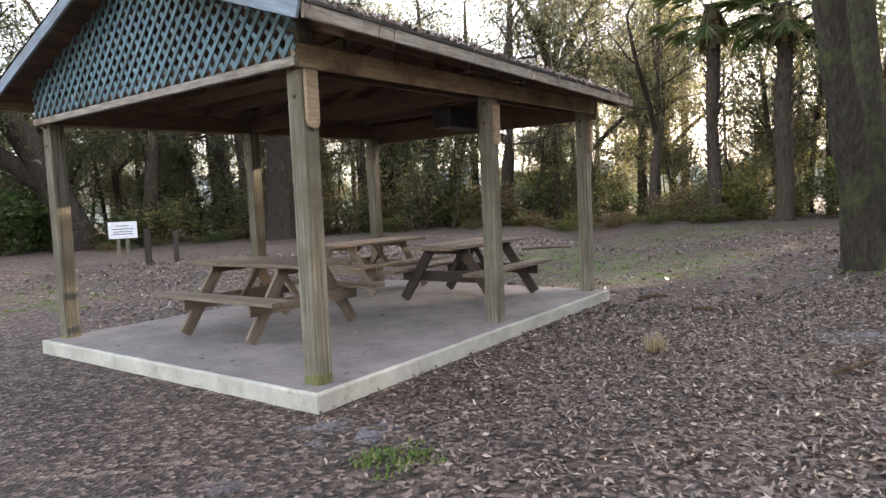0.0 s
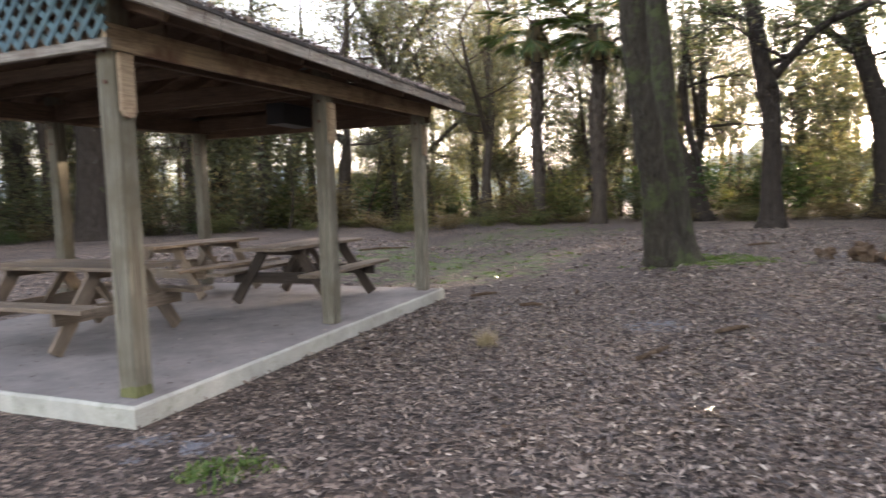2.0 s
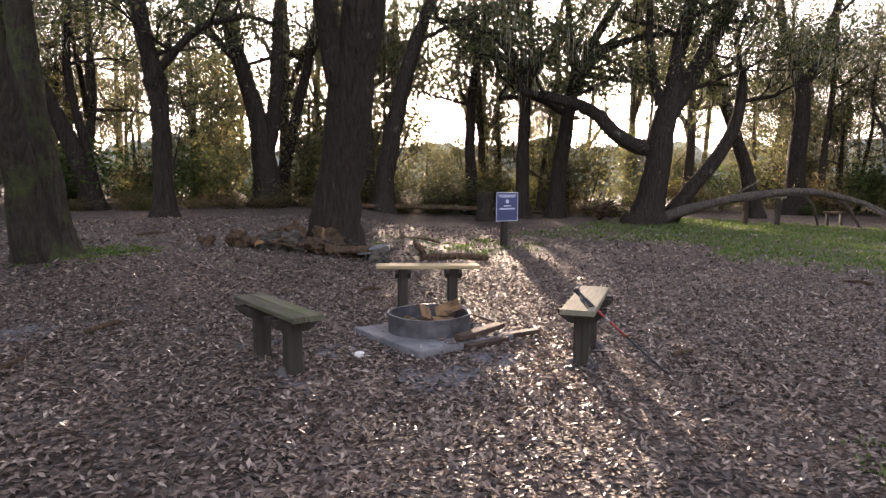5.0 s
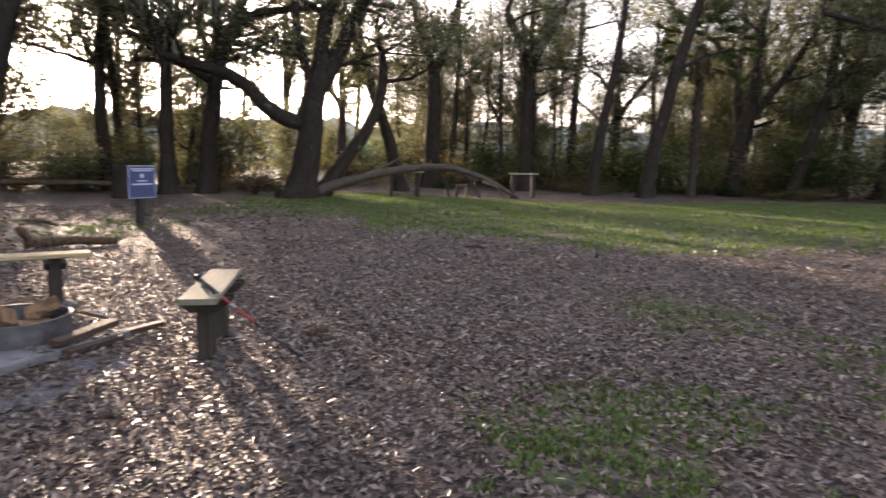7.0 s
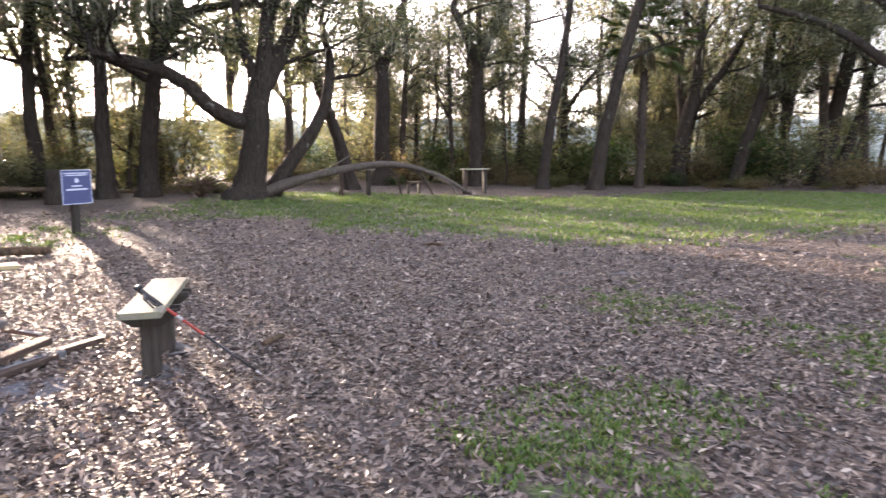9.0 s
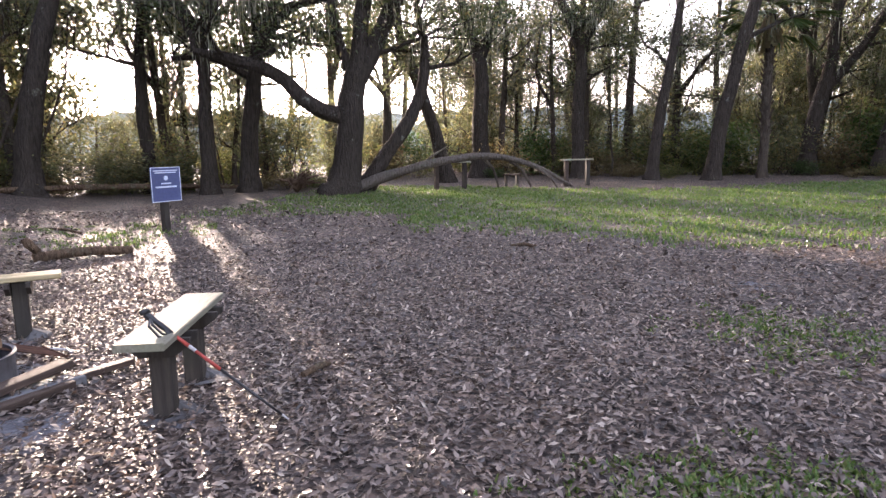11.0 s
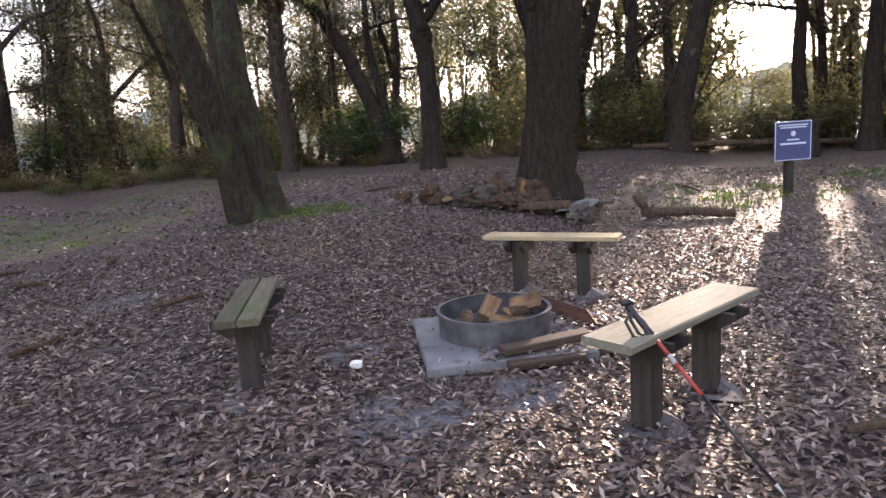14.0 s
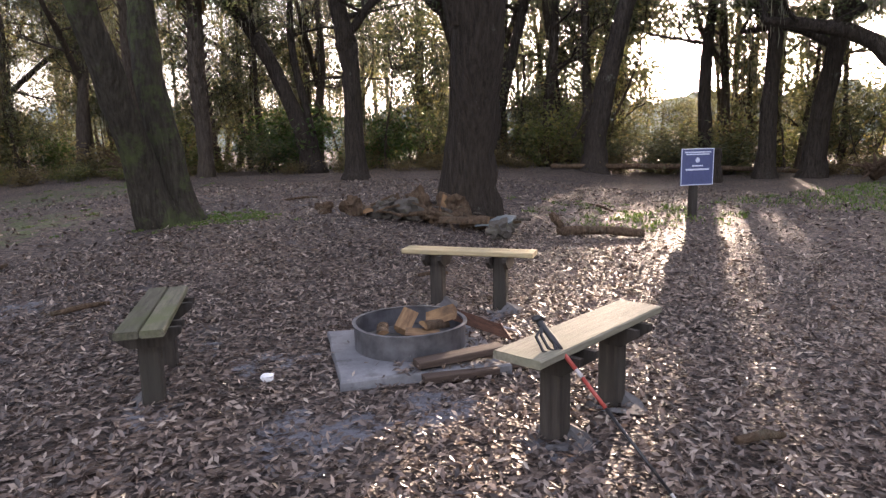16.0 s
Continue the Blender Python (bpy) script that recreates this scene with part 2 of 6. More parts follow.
# ground: leaf litter over soil, with grass and ash where they lie
m, n, l, b = mat("leaf_litter_ground")
M_GROUND = m
tc = n.new("ShaderNodeTexCoord").outputs["Object"]
warp = noise_tex(n, l, 9.0, 3, tc)
wv = mixc(n, l, 0.06, tc, warp.outputs["Color"], 'ADD')
vo = n.new("ShaderNodeTexVoronoi")
vo.inputs["Scale"].default_value = 26.0
l.new(wv, vo.inputs["Vector"])
sep = n.new("ShaderNodeSeparateColor")
l.new(vo.outputs["Color"], sep.inputs[0])
lr = ramp(n, [(0.0, (0.016, 0.012, 0.010)), (0.4, (0.05, 0.037, 0.030)), (0.75, (0.118, 0.088, 0.072)), (1.0, (0.25, 0.195, 0.158))])
l.new(sep.outputs[0], lr.inputs[0])
big = noise_tex(n, l, 0.55, 6, tc, None, 0.65)
br = ramp(n, [(0.38, (0.75, 0.75, 0.78)), (0.62, (1.1, 1.05, 1.0))])
l.new(big.outputs[0], br.inputs[0])
litter = mixc(n, l, 1.0, lr.outputs[0], br.outputs[0], 'MULTIPLY')
soil_n = noise_tex(n, l, 1.1, 6, tc, None, 0.7)
sr = ramp(n, [(0.58, (0, 0, 0)), (0.68, (1, 1, 1))])
l.new(soil_n.outputs[0], sr.inputs[0])
litter = mixc(n, l, sr.outputs[0], litter, (0.085, 0.078, 0.08))
am = n.new("ShaderNodeAttribute")
am.attribute_name = "ash"
an = noise_tex(n, l, 4.0, 6, tc, None, 0.75)
aa = n.new("ShaderNodeMath")
aa.operation = 'ADD'
l.new(am.outputs["Fac"], aa.inputs[0])
l.new(an.outputs[0], aa.inputs[1])
ar = ramp(n, [(0.95, (0, 0, 0)), (1.15, (1, 1, 1))])
l.new(aa.outputs[0], ar.inputs[0])
litter = mixc(n, l, ar.outputs[0], litter, (0.135, 0.134, 0.15))
gm = n.new("ShaderNodeAttribute")
gm.attribute_name = "grass"
gn = noise_tex(n, l, 2.6, 6, tc, None, 0.7)
ga = n.new("ShaderNodeMath")
ga.operation = 'ADD'
l.new(gm.outputs["Fac"], ga.inputs[0])
l.new(gn.outputs[0], ga.inputs[1])
gr = ramp(n, [(0.86, (0, 0, 0)), (1.12, (1, 1, 1))])
l.new(ga.outputs[0], gr.inputs[0])
gf = noise_tex(n, l, 30, 4, tc)
gc = ramp(n, [(0.3, (0.045, 0.075, 0.018)), (0.6, (0.09, 0.13, 0.035)), (0.8, (0.17, 0.16, 0.07))])
l.new(gf.outputs[0], gc.inputs[0])
col = mixc(n, l, gr.outputs[0], litter, gc.outputs[0])
l.new(col, b.inputs["Base Color"])
b.inputs["Roughness"].default_value = 0.75
b.inputs["Specular IOR Level"].default_value = 0.3
bump(n, l, b, vo.outputs["Distance"], 0.8, 0.03)


# ---- builders ----
class Geo:
    def __init__(self):
        self.v, self.f = [], []

    def box(self, sx, sy, sz, m=None, bevel=0.0, taper=1.0):
        """A box centred on the origin, posed by m, with chamfered long edges along x."""
        m = m or Matrix()
        k = len(self.v)
        c = min(bevel, sy / 3, sz / 3)
        if c > 0:
            prof = [(-sy / 2 + c, -sz / 2), (sy / 2 - c, -sz / 2), (sy / 2, -sz / 2 + c), (sy / 2, sz / 2 - c), (sy / 2 - c, sz / 2), (-sy / 2 + c, sz / 2), (-sy / 2, sz / 2 - c), (-sy / 2, -sz / 2 + c)]
        else:
            prof = [(-sy / 2, -sz / 2), (sy / 2, -sz / 2), (sy / 2, sz / 2), (-sy / 2, sz / 2)]
        q = len(prof)
        for x, s in ((-sx / 2, 1.0), (sx / 2, taper)):
            for y, z in prof:
                self.v.append(tuple(m @ Vector((x, y * s, z * s))))
        for i in range(q):
            j = (i + 1) % q
            self.f.append((k + i, k + q + i, k + q + j, k + j))
        self.f.append(tuple(k + i for i in range(q)))
        self.f.append(tuple(k + q + i for i in reversed(range(q))))
        return self

    def tube(self, pts, radii, sides=8, cap=True, wob=0.0, rng=None, lobes=None):
        k = len(self.v)
        pts = [Vector(p) for p in pts]
        up = Vector((0, 0, 1))
        ref = None
        for i, p in enumerate(pts):
            d = (pts[min(i + 1, len(pts) - 1)] - pts[max(i - 1, 0)])
            d = d.normalized() if d.length > 1e-9 else up
            if ref is None:
                ref = d.orthogonal().normalized()
            else:
                ref = (ref - d * ref.dot(d))
                ref = ref.normalized() if ref.length > 1e-6 else d.orthogonal().normalized()
            o = d.cross(ref)
            for j in range(sides):
                a = 2 * math.pi * j / sides
                r = radii[i] * (1 + (rng.uniform(-wob, wob) if rng else 0))
                if lobes:
                    r *= lobes(p.z, a)
                self.v.append(tuple(p + ref * (r * math.cos(a)) + o * (r * math.sin(a))))
        for i in range(len(pts) - 1):
            for j in range(sides):
                a, b2 = k + i * sides + j, k + i * sides + (j + 1) % sides
                self.f.append((a, b2, b2 + sides, a + sides))
        if cap:
            self.f.append(tuple(k + j for j in reversed(range(sides))))
            e = k + (len(pts) - 1) * sides
            self.f.append(tuple(e + j for j in range(sides)))
        return self

    def quads(self, P):
        """P: array (n, 4, 3)."""
        k = len(self.v)
        self.v.extend(map(tuple, P.reshape(-1, 3)))
        self.f.extend((k + 4 * i, k + 4 * i + 1, k + 4 * i + 2, k + 4 * i + 3) for i in range(len(P)))
        return self

    def mesh(self, name, material, smooth=False):
        me = bpy.data.meshes.new(name)
        me.from_pydata(self.v, [], self.f)
        me.materials.append(material)
        if smooth:
            me.polygons.foreach_set("use_smooth", [True] * len(me.polygons))
        me.update()
        return me


def thing(name, label, category, group="", m=None, kind=""):
    ob = new(name)
    ob.empty_display_size = 0.1
    if m is not None:
        ob.matrix_world = m
    return tagged(ob, label, category, group, kind)


def part(name, geo, material, parent=None, label="", m=None, smooth=False):
    me = geo.mesh(name, material, smooth) if isinstance(geo, Geo) else geo
    ob = new(name, me)
    if parent is not None:
        ob.parent = parent
    if m is not None:
        ob.matrix_basis = m
    if label:
        ob["label"] = label
    return ob


def solo(name, geo, material, label, category, m=None, group="", kind="", smooth=False):
    ob = part(name, geo, material, None, "", m, smooth)
    return tagged(ob, label, category, group, kind)


def sm(a):
    a = max(0.0, min(1.0, a))
    return a * a * (3 - 2 * a)


def ground_z(x, y):
    """The height of the ground: level in the clearing, a low rise towards the big oaks."""
    v = y - 0.55 * (x - 6)
    h = 0.38 * sm((v - 3.4) / 4.5) * sm((x - 2.5) / 5.0)
    h = max(h, 0.38 * sm((y - 12.5) / 3.0) * (1 - sm((x - 1.5) / 2.5)))
    h *= 1 - sm((x - 13) / 12) * (1 - sm((v - 3) / 6))
    return h


PATCHES = [(4.7, -1.2, 0.8, 0.34), (5.4, -1.75, 0.7, 0.26), (8.1, -2.9, 0.85, 0.3), (6.3, -4.4, 1.0, 0.26), (5.3, -3.9, 0.6, 0.24), (-0.45, 3.7, 0.28, 0.3), (-2.2, 2.9, 0.2, 0.26), (2.8, 14.2, 3.6, 0.40), (7.0, 10.2, 0.9, 0.36), (-9.5, 11.5, 3.0, 0.34), (10.0, -8.9, 1.5, 0.26), (14.5, 8.6, 2.4, 0.30), (6.5, 20.5, 4.0, 0.38)]


def grass_at(x, y):
    """How much grass grows at a place, 0 to about 0.5."""
    g = 0.0
    edge = 13.6 + 1.6 * math.sin(y * 0.35) + (2.2 if y > 2 else 0)
    if -40 < y < 9.5:
        g = 0.40 * sm((x - edge + 0.5) / 3.0) * (1 - sm((x - 27 - 2.0 * math.sin(y * 0.3)) / 4.0)) * (1 - 0.55 * sm((y - 4) / 5))
    for px, py, r, a in PATCHES:
        d = math.hypot(x - px, y - py) / r
        if d < 1.6:
            g = max(g, a * (1 - sm((d - 0.5) / 1.1)))
    return g


ASH = [(5.1, 2.4, 0.8), (5.9, 2.3, 0.7), (4.95, 4.3, 0.5), (4.4, 3.3, 0.45), (6.1, 1.5, 0.5), (5.4, 3.7, 0.6), (-0.9, 4.2, 0.7), (7.3, 3.7, 0.5), (10.2, -3.3, 0.7), (3.9, 6.6, 0.8)]


def ash_at(x, y):
    """Bare grey ash and soil, 0 to 1."""
    return max([0.0] + [0.5 * (1 - sm((math.hypot(x - px, y - py) / r - 0.3) / 0.9)) for px, py, r in ASH])


# ---- ground ----
def make_ground():
    xs = sorted(set([-400, -200, -100, -60, -40, -30] + [round(-24 + 0.6 * i, 2) for i in range(40)] + [round(0.3 * i, 2) for i in range(44)] + [round(13.2 + 0.6 * i, 2) for i in range(48)] + [45, 52, 60, 80, 120, 200, 400]))
    ys = sorted(set([-400, -200, -120, -80, -60] + [round(-46 + 0.7 * i, 2) for i in range(61)] + [round(-3.2 + 0.3 * i, 2) for i in range(40)] + [round(8.8 + 0.7 * i, 2) for i in range(48)] + [48, 60, 80, 120, 200, 400]))
    v = []
    gs, ash = [], []
    for y in ys:
        for x in xs:
            h = ground_z(x, y)
            near = math.hypot(x - 3, y - 2) < 60
            bumpy = 0.03 * noise.noise(Vector((x * 0.5, y * 0.5, 3))) if near and not (-6.5 < x < 3 and 3.5 < y < 14) else 0.0
            v.append((x, y, h + bumpy))
            gs.append(grass_at(x, y))
            ash.append(ash_at(x, y))
    nx = len(xs)
    f = [(j * nx + i, j * nx + i + 1, (j + 1) * nx + i + 1, (j + 1) * nx + i) for j in range(len(ys) - 1) for i in range(nx - 1)]
    me = bpy.data.meshes.new("ground")
    me.from_pydata(v, [], f)
    me.polygons.foreach_set("use_smooth", [True] * len(f))
    at = me.attributes.new("grass", 'FLOAT', 'POINT')
    at.data.foreach_set("value", gs)
    at2 = me.attributes.new("ash", 'FLOAT', 'POINT')
    at2.data.foreach_set("value", ash)
    me.materials.append(M_GROUND)
    return tagged(new("ground", me), "brown oak leaf litter over grey soil with grass patches", "ground", kind="structure")


make_ground()

# ---- picnic shelter: concrete slab, posts, beams, gable lattice, roof ----
S = pose(-1.23, 4.6, 0, 0, 0, 59.2)
SLAB_L, SLAB_W, SLAB_T = 6.22, 4.85, 0.165
rng = random.Random(11)


def slab():
    root = thing("concrete_slab", "grey concrete floor slab with pale chipped edges", "slab", m=S, kind="structure")
    g = Geo()
    # worn outline: rounded top edge, uneven sides
    outline = []
    step = 0.16
    for (ax, ay), (bx, by) in (((0, 0), (SLAB_L, 0)), ((SLAB_L, 0), (SLAB_L, SLAB_W)), ((SLAB_L, SLAB_W), (0, SLAB_W)), ((0, SLAB_W), (0, 0))):
        k = int(math.hypot(bx - ax, by - ay) / step)
        for i in range(k):
            t = i / k
            outline.append((ax + (bx - ax) * t + rng.uniform(-.006, .006), ay + (by - ay) * t + rng.uniform(-.006, .006)))
    cx, cy = SLAB_L / 2, SLAB_W / 2
    rings = [(0.0, -0.12), (0.0, SLAB_T - 0.02), (0.012, SLAB_T - 0.004), (0.03, SLAB_T)]
    q = len(outline)
    for inset, z in rings:
        for x, y in outline:
            g.v.append((x + inset * (1 if x < cx else -1) * min(1, abs(x - cx) / cx * 1.6), y + inset * (1 if y < cy else -1) * min(1, abs(y - cy) / cy * 1.6), z))
    for r in range(len(rings) - 1):
        for i in range(q):
            j = (i + 1) % q
            g.f.append((r * q + i, r * q + j, (r + 1) * q + j, (r + 1) * q + i))
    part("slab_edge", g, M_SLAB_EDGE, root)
    t = Geo()
    nx, ny = 30, 24
    for j in range(ny + 1):
        for i in range(nx + 1):
            t.v.append((0.03 + (SLAB_L - 0.06) * i / nx, 0.03 + (SLAB_W - 0.06) * j / ny, SLAB_T + 0.0005))
    t.f = [(j * (nx + 1) + i, j * (nx + 1) + i + 1, (j + 1) * (nx + 1) + i + 1, (j + 1) * (nx + 1) + i) for j in range(ny) for i in range(nx)]
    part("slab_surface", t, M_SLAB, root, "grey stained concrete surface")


slab()
POSTS = [(0.26, 0.25), (3.2, 0.27), (5.98, 0.27), (0.28, 4.72), (3.15, 4.60), (5.98, 4.60)]
PW = 0.175
BEAM_Z = 2.76
TILT_X = 0.022   # the old roof sits a little out of level


def beam_z(x):
    return BEAM_Z + TILT_X * x


shelter = thing("picnic_shelter", "open timber picnic shelter with gabled roof and blue-grey lattice", "shelter", m=S)
for (x, y) in POSTS:
    h = beam_z(x) + (0.44 if y < 1 else 0.42) - SLAB_T - 0.0215 * x
    g = Geo()
    pts = 7
    # timber post with chamfered corners and slight twist
    k = 0
    for i in range(pts):
        z = h * i / (pts - 1)
        wv = PW / 2 * (1 + rng.uniform(-.02, .02))
        c = 0.012
        for px, py in ((-wv + c, -wv), (wv - c, -wv), (wv, -wv + c), (wv, wv - c), (wv - c, wv), (-wv + c, wv), (-wv, wv - c), (-wv, -wv + c)):
            g.v.append((px + rng.uniform(-.002, .002), py + rng.uniform(-.002, .002), z))
    for i in range(pts - 1):
        for j in range(8):
            g.f.append((i * 8 + j, i * 8 + (j + 1) % 8, (i + 1) * 8 + (j + 1) % 8, (i + 1) * 8 + j))
    g.f.append(tuple(range((pts - 1) * 8, pts * 8)))
    post = part("post", g, M_POST, shelter, "weathered grey-green timber post with grain", pose(x, y, SLAB_T))
    if (x, y) in (POSTS[0], POSTS[3]):
        part("algae_band", Geo().box(0.09, PW + 0.004, PW + 0.004, pose(0, 0, 0.047, 0, -90, 0), 0.012, 0.96), M_POST_LICHEN, post, "green algae on the post foot")
    out = -1 if y < 1 else 1
    g = Geo()
    k = [(-0.065, 0.0), (-0.045, -0.04), (0.0, -0.055), (0.045, -0.04), (0.065, 0.0), (0.065, 0.42), (-0.065, 0.42)]
    for yy in (0.0, 0.035):
        g.v += [(a, out * (PW / 2 + 0.003 + yy), h - 0.86 + c) for a, c in k]
    g.f = [tuple(range(7)), tuple(reversed(range(7, 14)))] + [(i, 7 + i, 7 + (i + 1) % 7, (i + 1) % 7) for i in range(7)]
    part("scab_board", g, M_BEAM, post, "short brown board bolted to the post head")
    for bz in (0.52, 0.75):
        part("bolt", Geo().tube([(-.1, 0.0, h - bz + .1), (-.088, 0.0, h - bz + .1)], [.018, .018], 8), M_RUST, post, "rusty bolt head")


def beam(name, a, b2, w, h, material, label="", bev=0.006):
    a, b2 = Vector(a), Vector(b2)
    d = b2 - a
    yaw = math.degrees(math.atan2(d.y, d.x))
    pit = -math.degrees(math.atan2(d.z, math.hypot(d.x, d.y)))
    return part(name, Geo().box(d.length, w, h, None, bev), material, shelter, label, pose(*((a + b2) / 2), 0, pit, yaw))


FX, BX = -0.22, 6.5          # roof ends beyond the posts
EY, RY = -0.30, SLAB_W / 2   # eave line, ridge line
SLOPE = 0.36
ROOF0 = 0.55                 # roof underside above the beam's foot at the post line
for y in (0.27, 4.60):
    out = -1 if y < 1 else 1
    beam("side_beam", (0.1, y + out * 0.115, beam_z(.1) + 0.10), (3.95, y + out * 0.115, beam_z(3.95) + 0.10), 0.045, 0.19, M_BEAM, "brown side beam, lightened for the sun on it")
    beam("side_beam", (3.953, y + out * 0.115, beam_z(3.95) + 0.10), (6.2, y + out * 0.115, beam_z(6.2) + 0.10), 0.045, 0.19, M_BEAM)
    beam("inner_beam", (0.1, y - out * 0.115, beam_z(.1) + 0.11), (6.2, y - out * 0.115, beam_z(6.2) + 0.11), 0.045, 0.21, M_RAFTER, "inner beam in shade-darkened timber")
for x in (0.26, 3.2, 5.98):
    beam("tie_beam", (x - 0.115, 0.32, beam_z(x) + 0.13), (x - 0.115, 4.55, beam_z(x) + 0.13), 0.045, 0.21, M_RAFTER, "cross tie beam in shade-darkened timber")
beam("gable_sill", (0.10, 0.12, beam_z(0) + 0.045), (0.10, 4.75, beam_z(0) + 0.045), 0.05, 0.075, M_FASCIA, "worn pale gable sill board")


def roof_z(x, y):
    d = min(y - 0.27, SLAB_W - 0.27 - y)
    return BEAM_Z + ROOF0 + SLOPE * d


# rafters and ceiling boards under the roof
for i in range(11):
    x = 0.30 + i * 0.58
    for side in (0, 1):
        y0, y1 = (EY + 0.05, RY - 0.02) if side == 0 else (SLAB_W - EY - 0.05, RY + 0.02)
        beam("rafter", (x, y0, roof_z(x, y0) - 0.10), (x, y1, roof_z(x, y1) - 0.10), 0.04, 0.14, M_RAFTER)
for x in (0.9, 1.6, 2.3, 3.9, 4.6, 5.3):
    beam("ceiling_joist", (x, 0.35, beam_z(x) + 0.30), (x, 4.5, beam_z(x) + 0.30), 0.04, 0.13, M_RAFTER, "ceiling joist in shade-darkened timber")
ang = math.degrees(math.atan(SLOPE))
for side in (0, 1):
    y0, y1 = (EY, RY) if side == 0 else (SLAB_W - EY, RY)
    w = math.hypot(y1 - y0, SLOPE * (RY - EY))
    # decking of boards
    nb = 16
    for k in range(nb):
        t = (k + 0.5) / nb
        y = y0 + (y1 - y0) * t
        a = (FX, y, roof_z(FX, y) + 0.0)
        c = (BX, y, roof_z(BX, y) + 0.0)
        L = math.dist(a, c)
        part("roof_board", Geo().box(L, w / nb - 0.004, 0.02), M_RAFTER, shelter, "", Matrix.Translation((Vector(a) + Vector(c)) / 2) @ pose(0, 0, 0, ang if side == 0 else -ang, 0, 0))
    cover = Geo()
    ns = 26
    for j in range(7):
        for i in range(ns + 1):
            t = j / 6
            y = y0 + (y1 - y0) * t + (-0.05 if j == 0 else 0) * (1 if side == 0 else -1)
            x = FX - 0.03 + (BX - FX + 0.06) * i / ns
            cover.v.append((x, y, roof_z(x, y) + 0.03 + rng.uniform(0, 0.012)))
    for j in range(6):
        for i in range(ns):
            q = (j * (ns + 1) + i, j * (ns + 1) + i + 1, (j + 1) * (ns + 1) + i + 1, (j + 1) * (ns + 1) + i)
            cover.f.append(q if side == 0 else q[::-1])
    k = len(cover.v)
    cover.v += [(x, y, z - 0.018) for x, y, z in cover.v]
    cover.f += [tuple(k + i for i in reversed(q)) for q in list(cover.f)]
    for i in range(ns):
        cover.f.append((i + 1, i, k + i, k + i + 1))
    part("roof_covering", cover, M_SHINGLE, shelter, "dark roof covering strewn with debris")
    yf = y0 + (-0.022 if side == 0 else 0.022)
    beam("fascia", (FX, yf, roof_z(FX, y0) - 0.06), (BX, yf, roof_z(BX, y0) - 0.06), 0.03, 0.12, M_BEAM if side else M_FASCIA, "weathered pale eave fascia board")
    beam("drip_edge", (FX, yf - (0.02 if side == 0 else -0.02), roof_z(FX, y0) + 0.0), (BX, yf - (0.02 if side == 0 else -0.02), roof_z(BX, y0) + 0.0), 0.012, 0.03, M_SHINGLE, "dark drip edge")
    for xe in (FX - 0.018, BX + 0.018):
        a, c = Vector((xe, y0, roof_z(xe, y0) - 0.06)), Vector((xe, RY, roof_z(xe, RY) - 0.06))
        part("rake_board", Geo().box((c - a).length, 0.03, 0.13, None, 0.004), M_BLUE_FASCIA, shelter, "blue-grey painted rake board", Matrix.Translation((a + c) / 2) @ pose(0, 0, 0, 0, 0, 90 if side == 0 else -90) @ pose(0, 0, 0, 0, -ang, 0))

# lattice in the gable, thin diagonal slats clipped to the gable's outline
LX = 0.10


def clip(p, d):
    """The stretch of a line in the gable plane that lies inside the gable."""
    ts = [i * 0.02 for i in range(-260, 261)]
    inside = [t for t in ts if 0.12 < p[0] + d[0] * t < SLAB_W - 0.12 and beam_z(0) + 0.085 < p[1] + d[1] * t < roof_z(0, p[0] + d[0] * t) - 0.04]
    return (inside[0], inside[-1]) if len(inside) > 4 else None


for GX in (LX,):
    for layer, sgn in ((0, 1), (1, -1)):
        d = (math.cos(radians(48)), sgn * math.sin(radians(48)))
        for k in range(-24, 48):
            p = (k * 0.155 + (0 if sgn > 0 else 0.03), BEAM_Z)
            r = clip(p, d)
            if r:
                y0, z0 = p[0] + d[0] * r[0], p[1] + d[1] * r[0]
                y1, z1 = p[0] + d[0] * r[1], p[1] + d[1] * r[1]
                L = math.dist((y0, z0), (y1, z1))
                part("lattice_slat", Geo().box(L, 0.010, 0.045), M_LATTICE, shelter, "", Matrix.Translation((GX - 0.006 - 0.011 * layer, (y0 + y1) / 2, (z0 + z1) / 2)) @ pose(0, 0, 0, 0, 0, 90) @ pose(0, 0, 0, 0, -sgn * 48, 0))
beam("gable_sill", (6.14, 0.12, beam_z(6.1) + 0.0), (6.14, 4.75, beam_z(6.1) + 0.0), 0.05, 0.16, M_RAFTER, "far gable sill in shade-darkened timber")
# boards added over the far gable to block skylight under the roof
for k in range(7):
    z = beam_z(6.1) + 0.16 + 0.15 * k
    y0 = max(0.12, (z + 0.08 - BEAM_Z - ROOF0) / SLOPE + 0.30)
    if y0 < RY - 0.2:
        beam("gable_board", (6.20, y0, z), (6.20, SLAB_W - y0, z), 0.02, 0.146, M_RAFTER)
solo("ceiling_box", Geo().box(0.72, 0.30, 0.30, None, 0.01), M_BLACK, "dark box fixed under the shelter's ceiling joists", "box", pose(-0.35, 9.75, 2.915, 0, 0, 59.2))
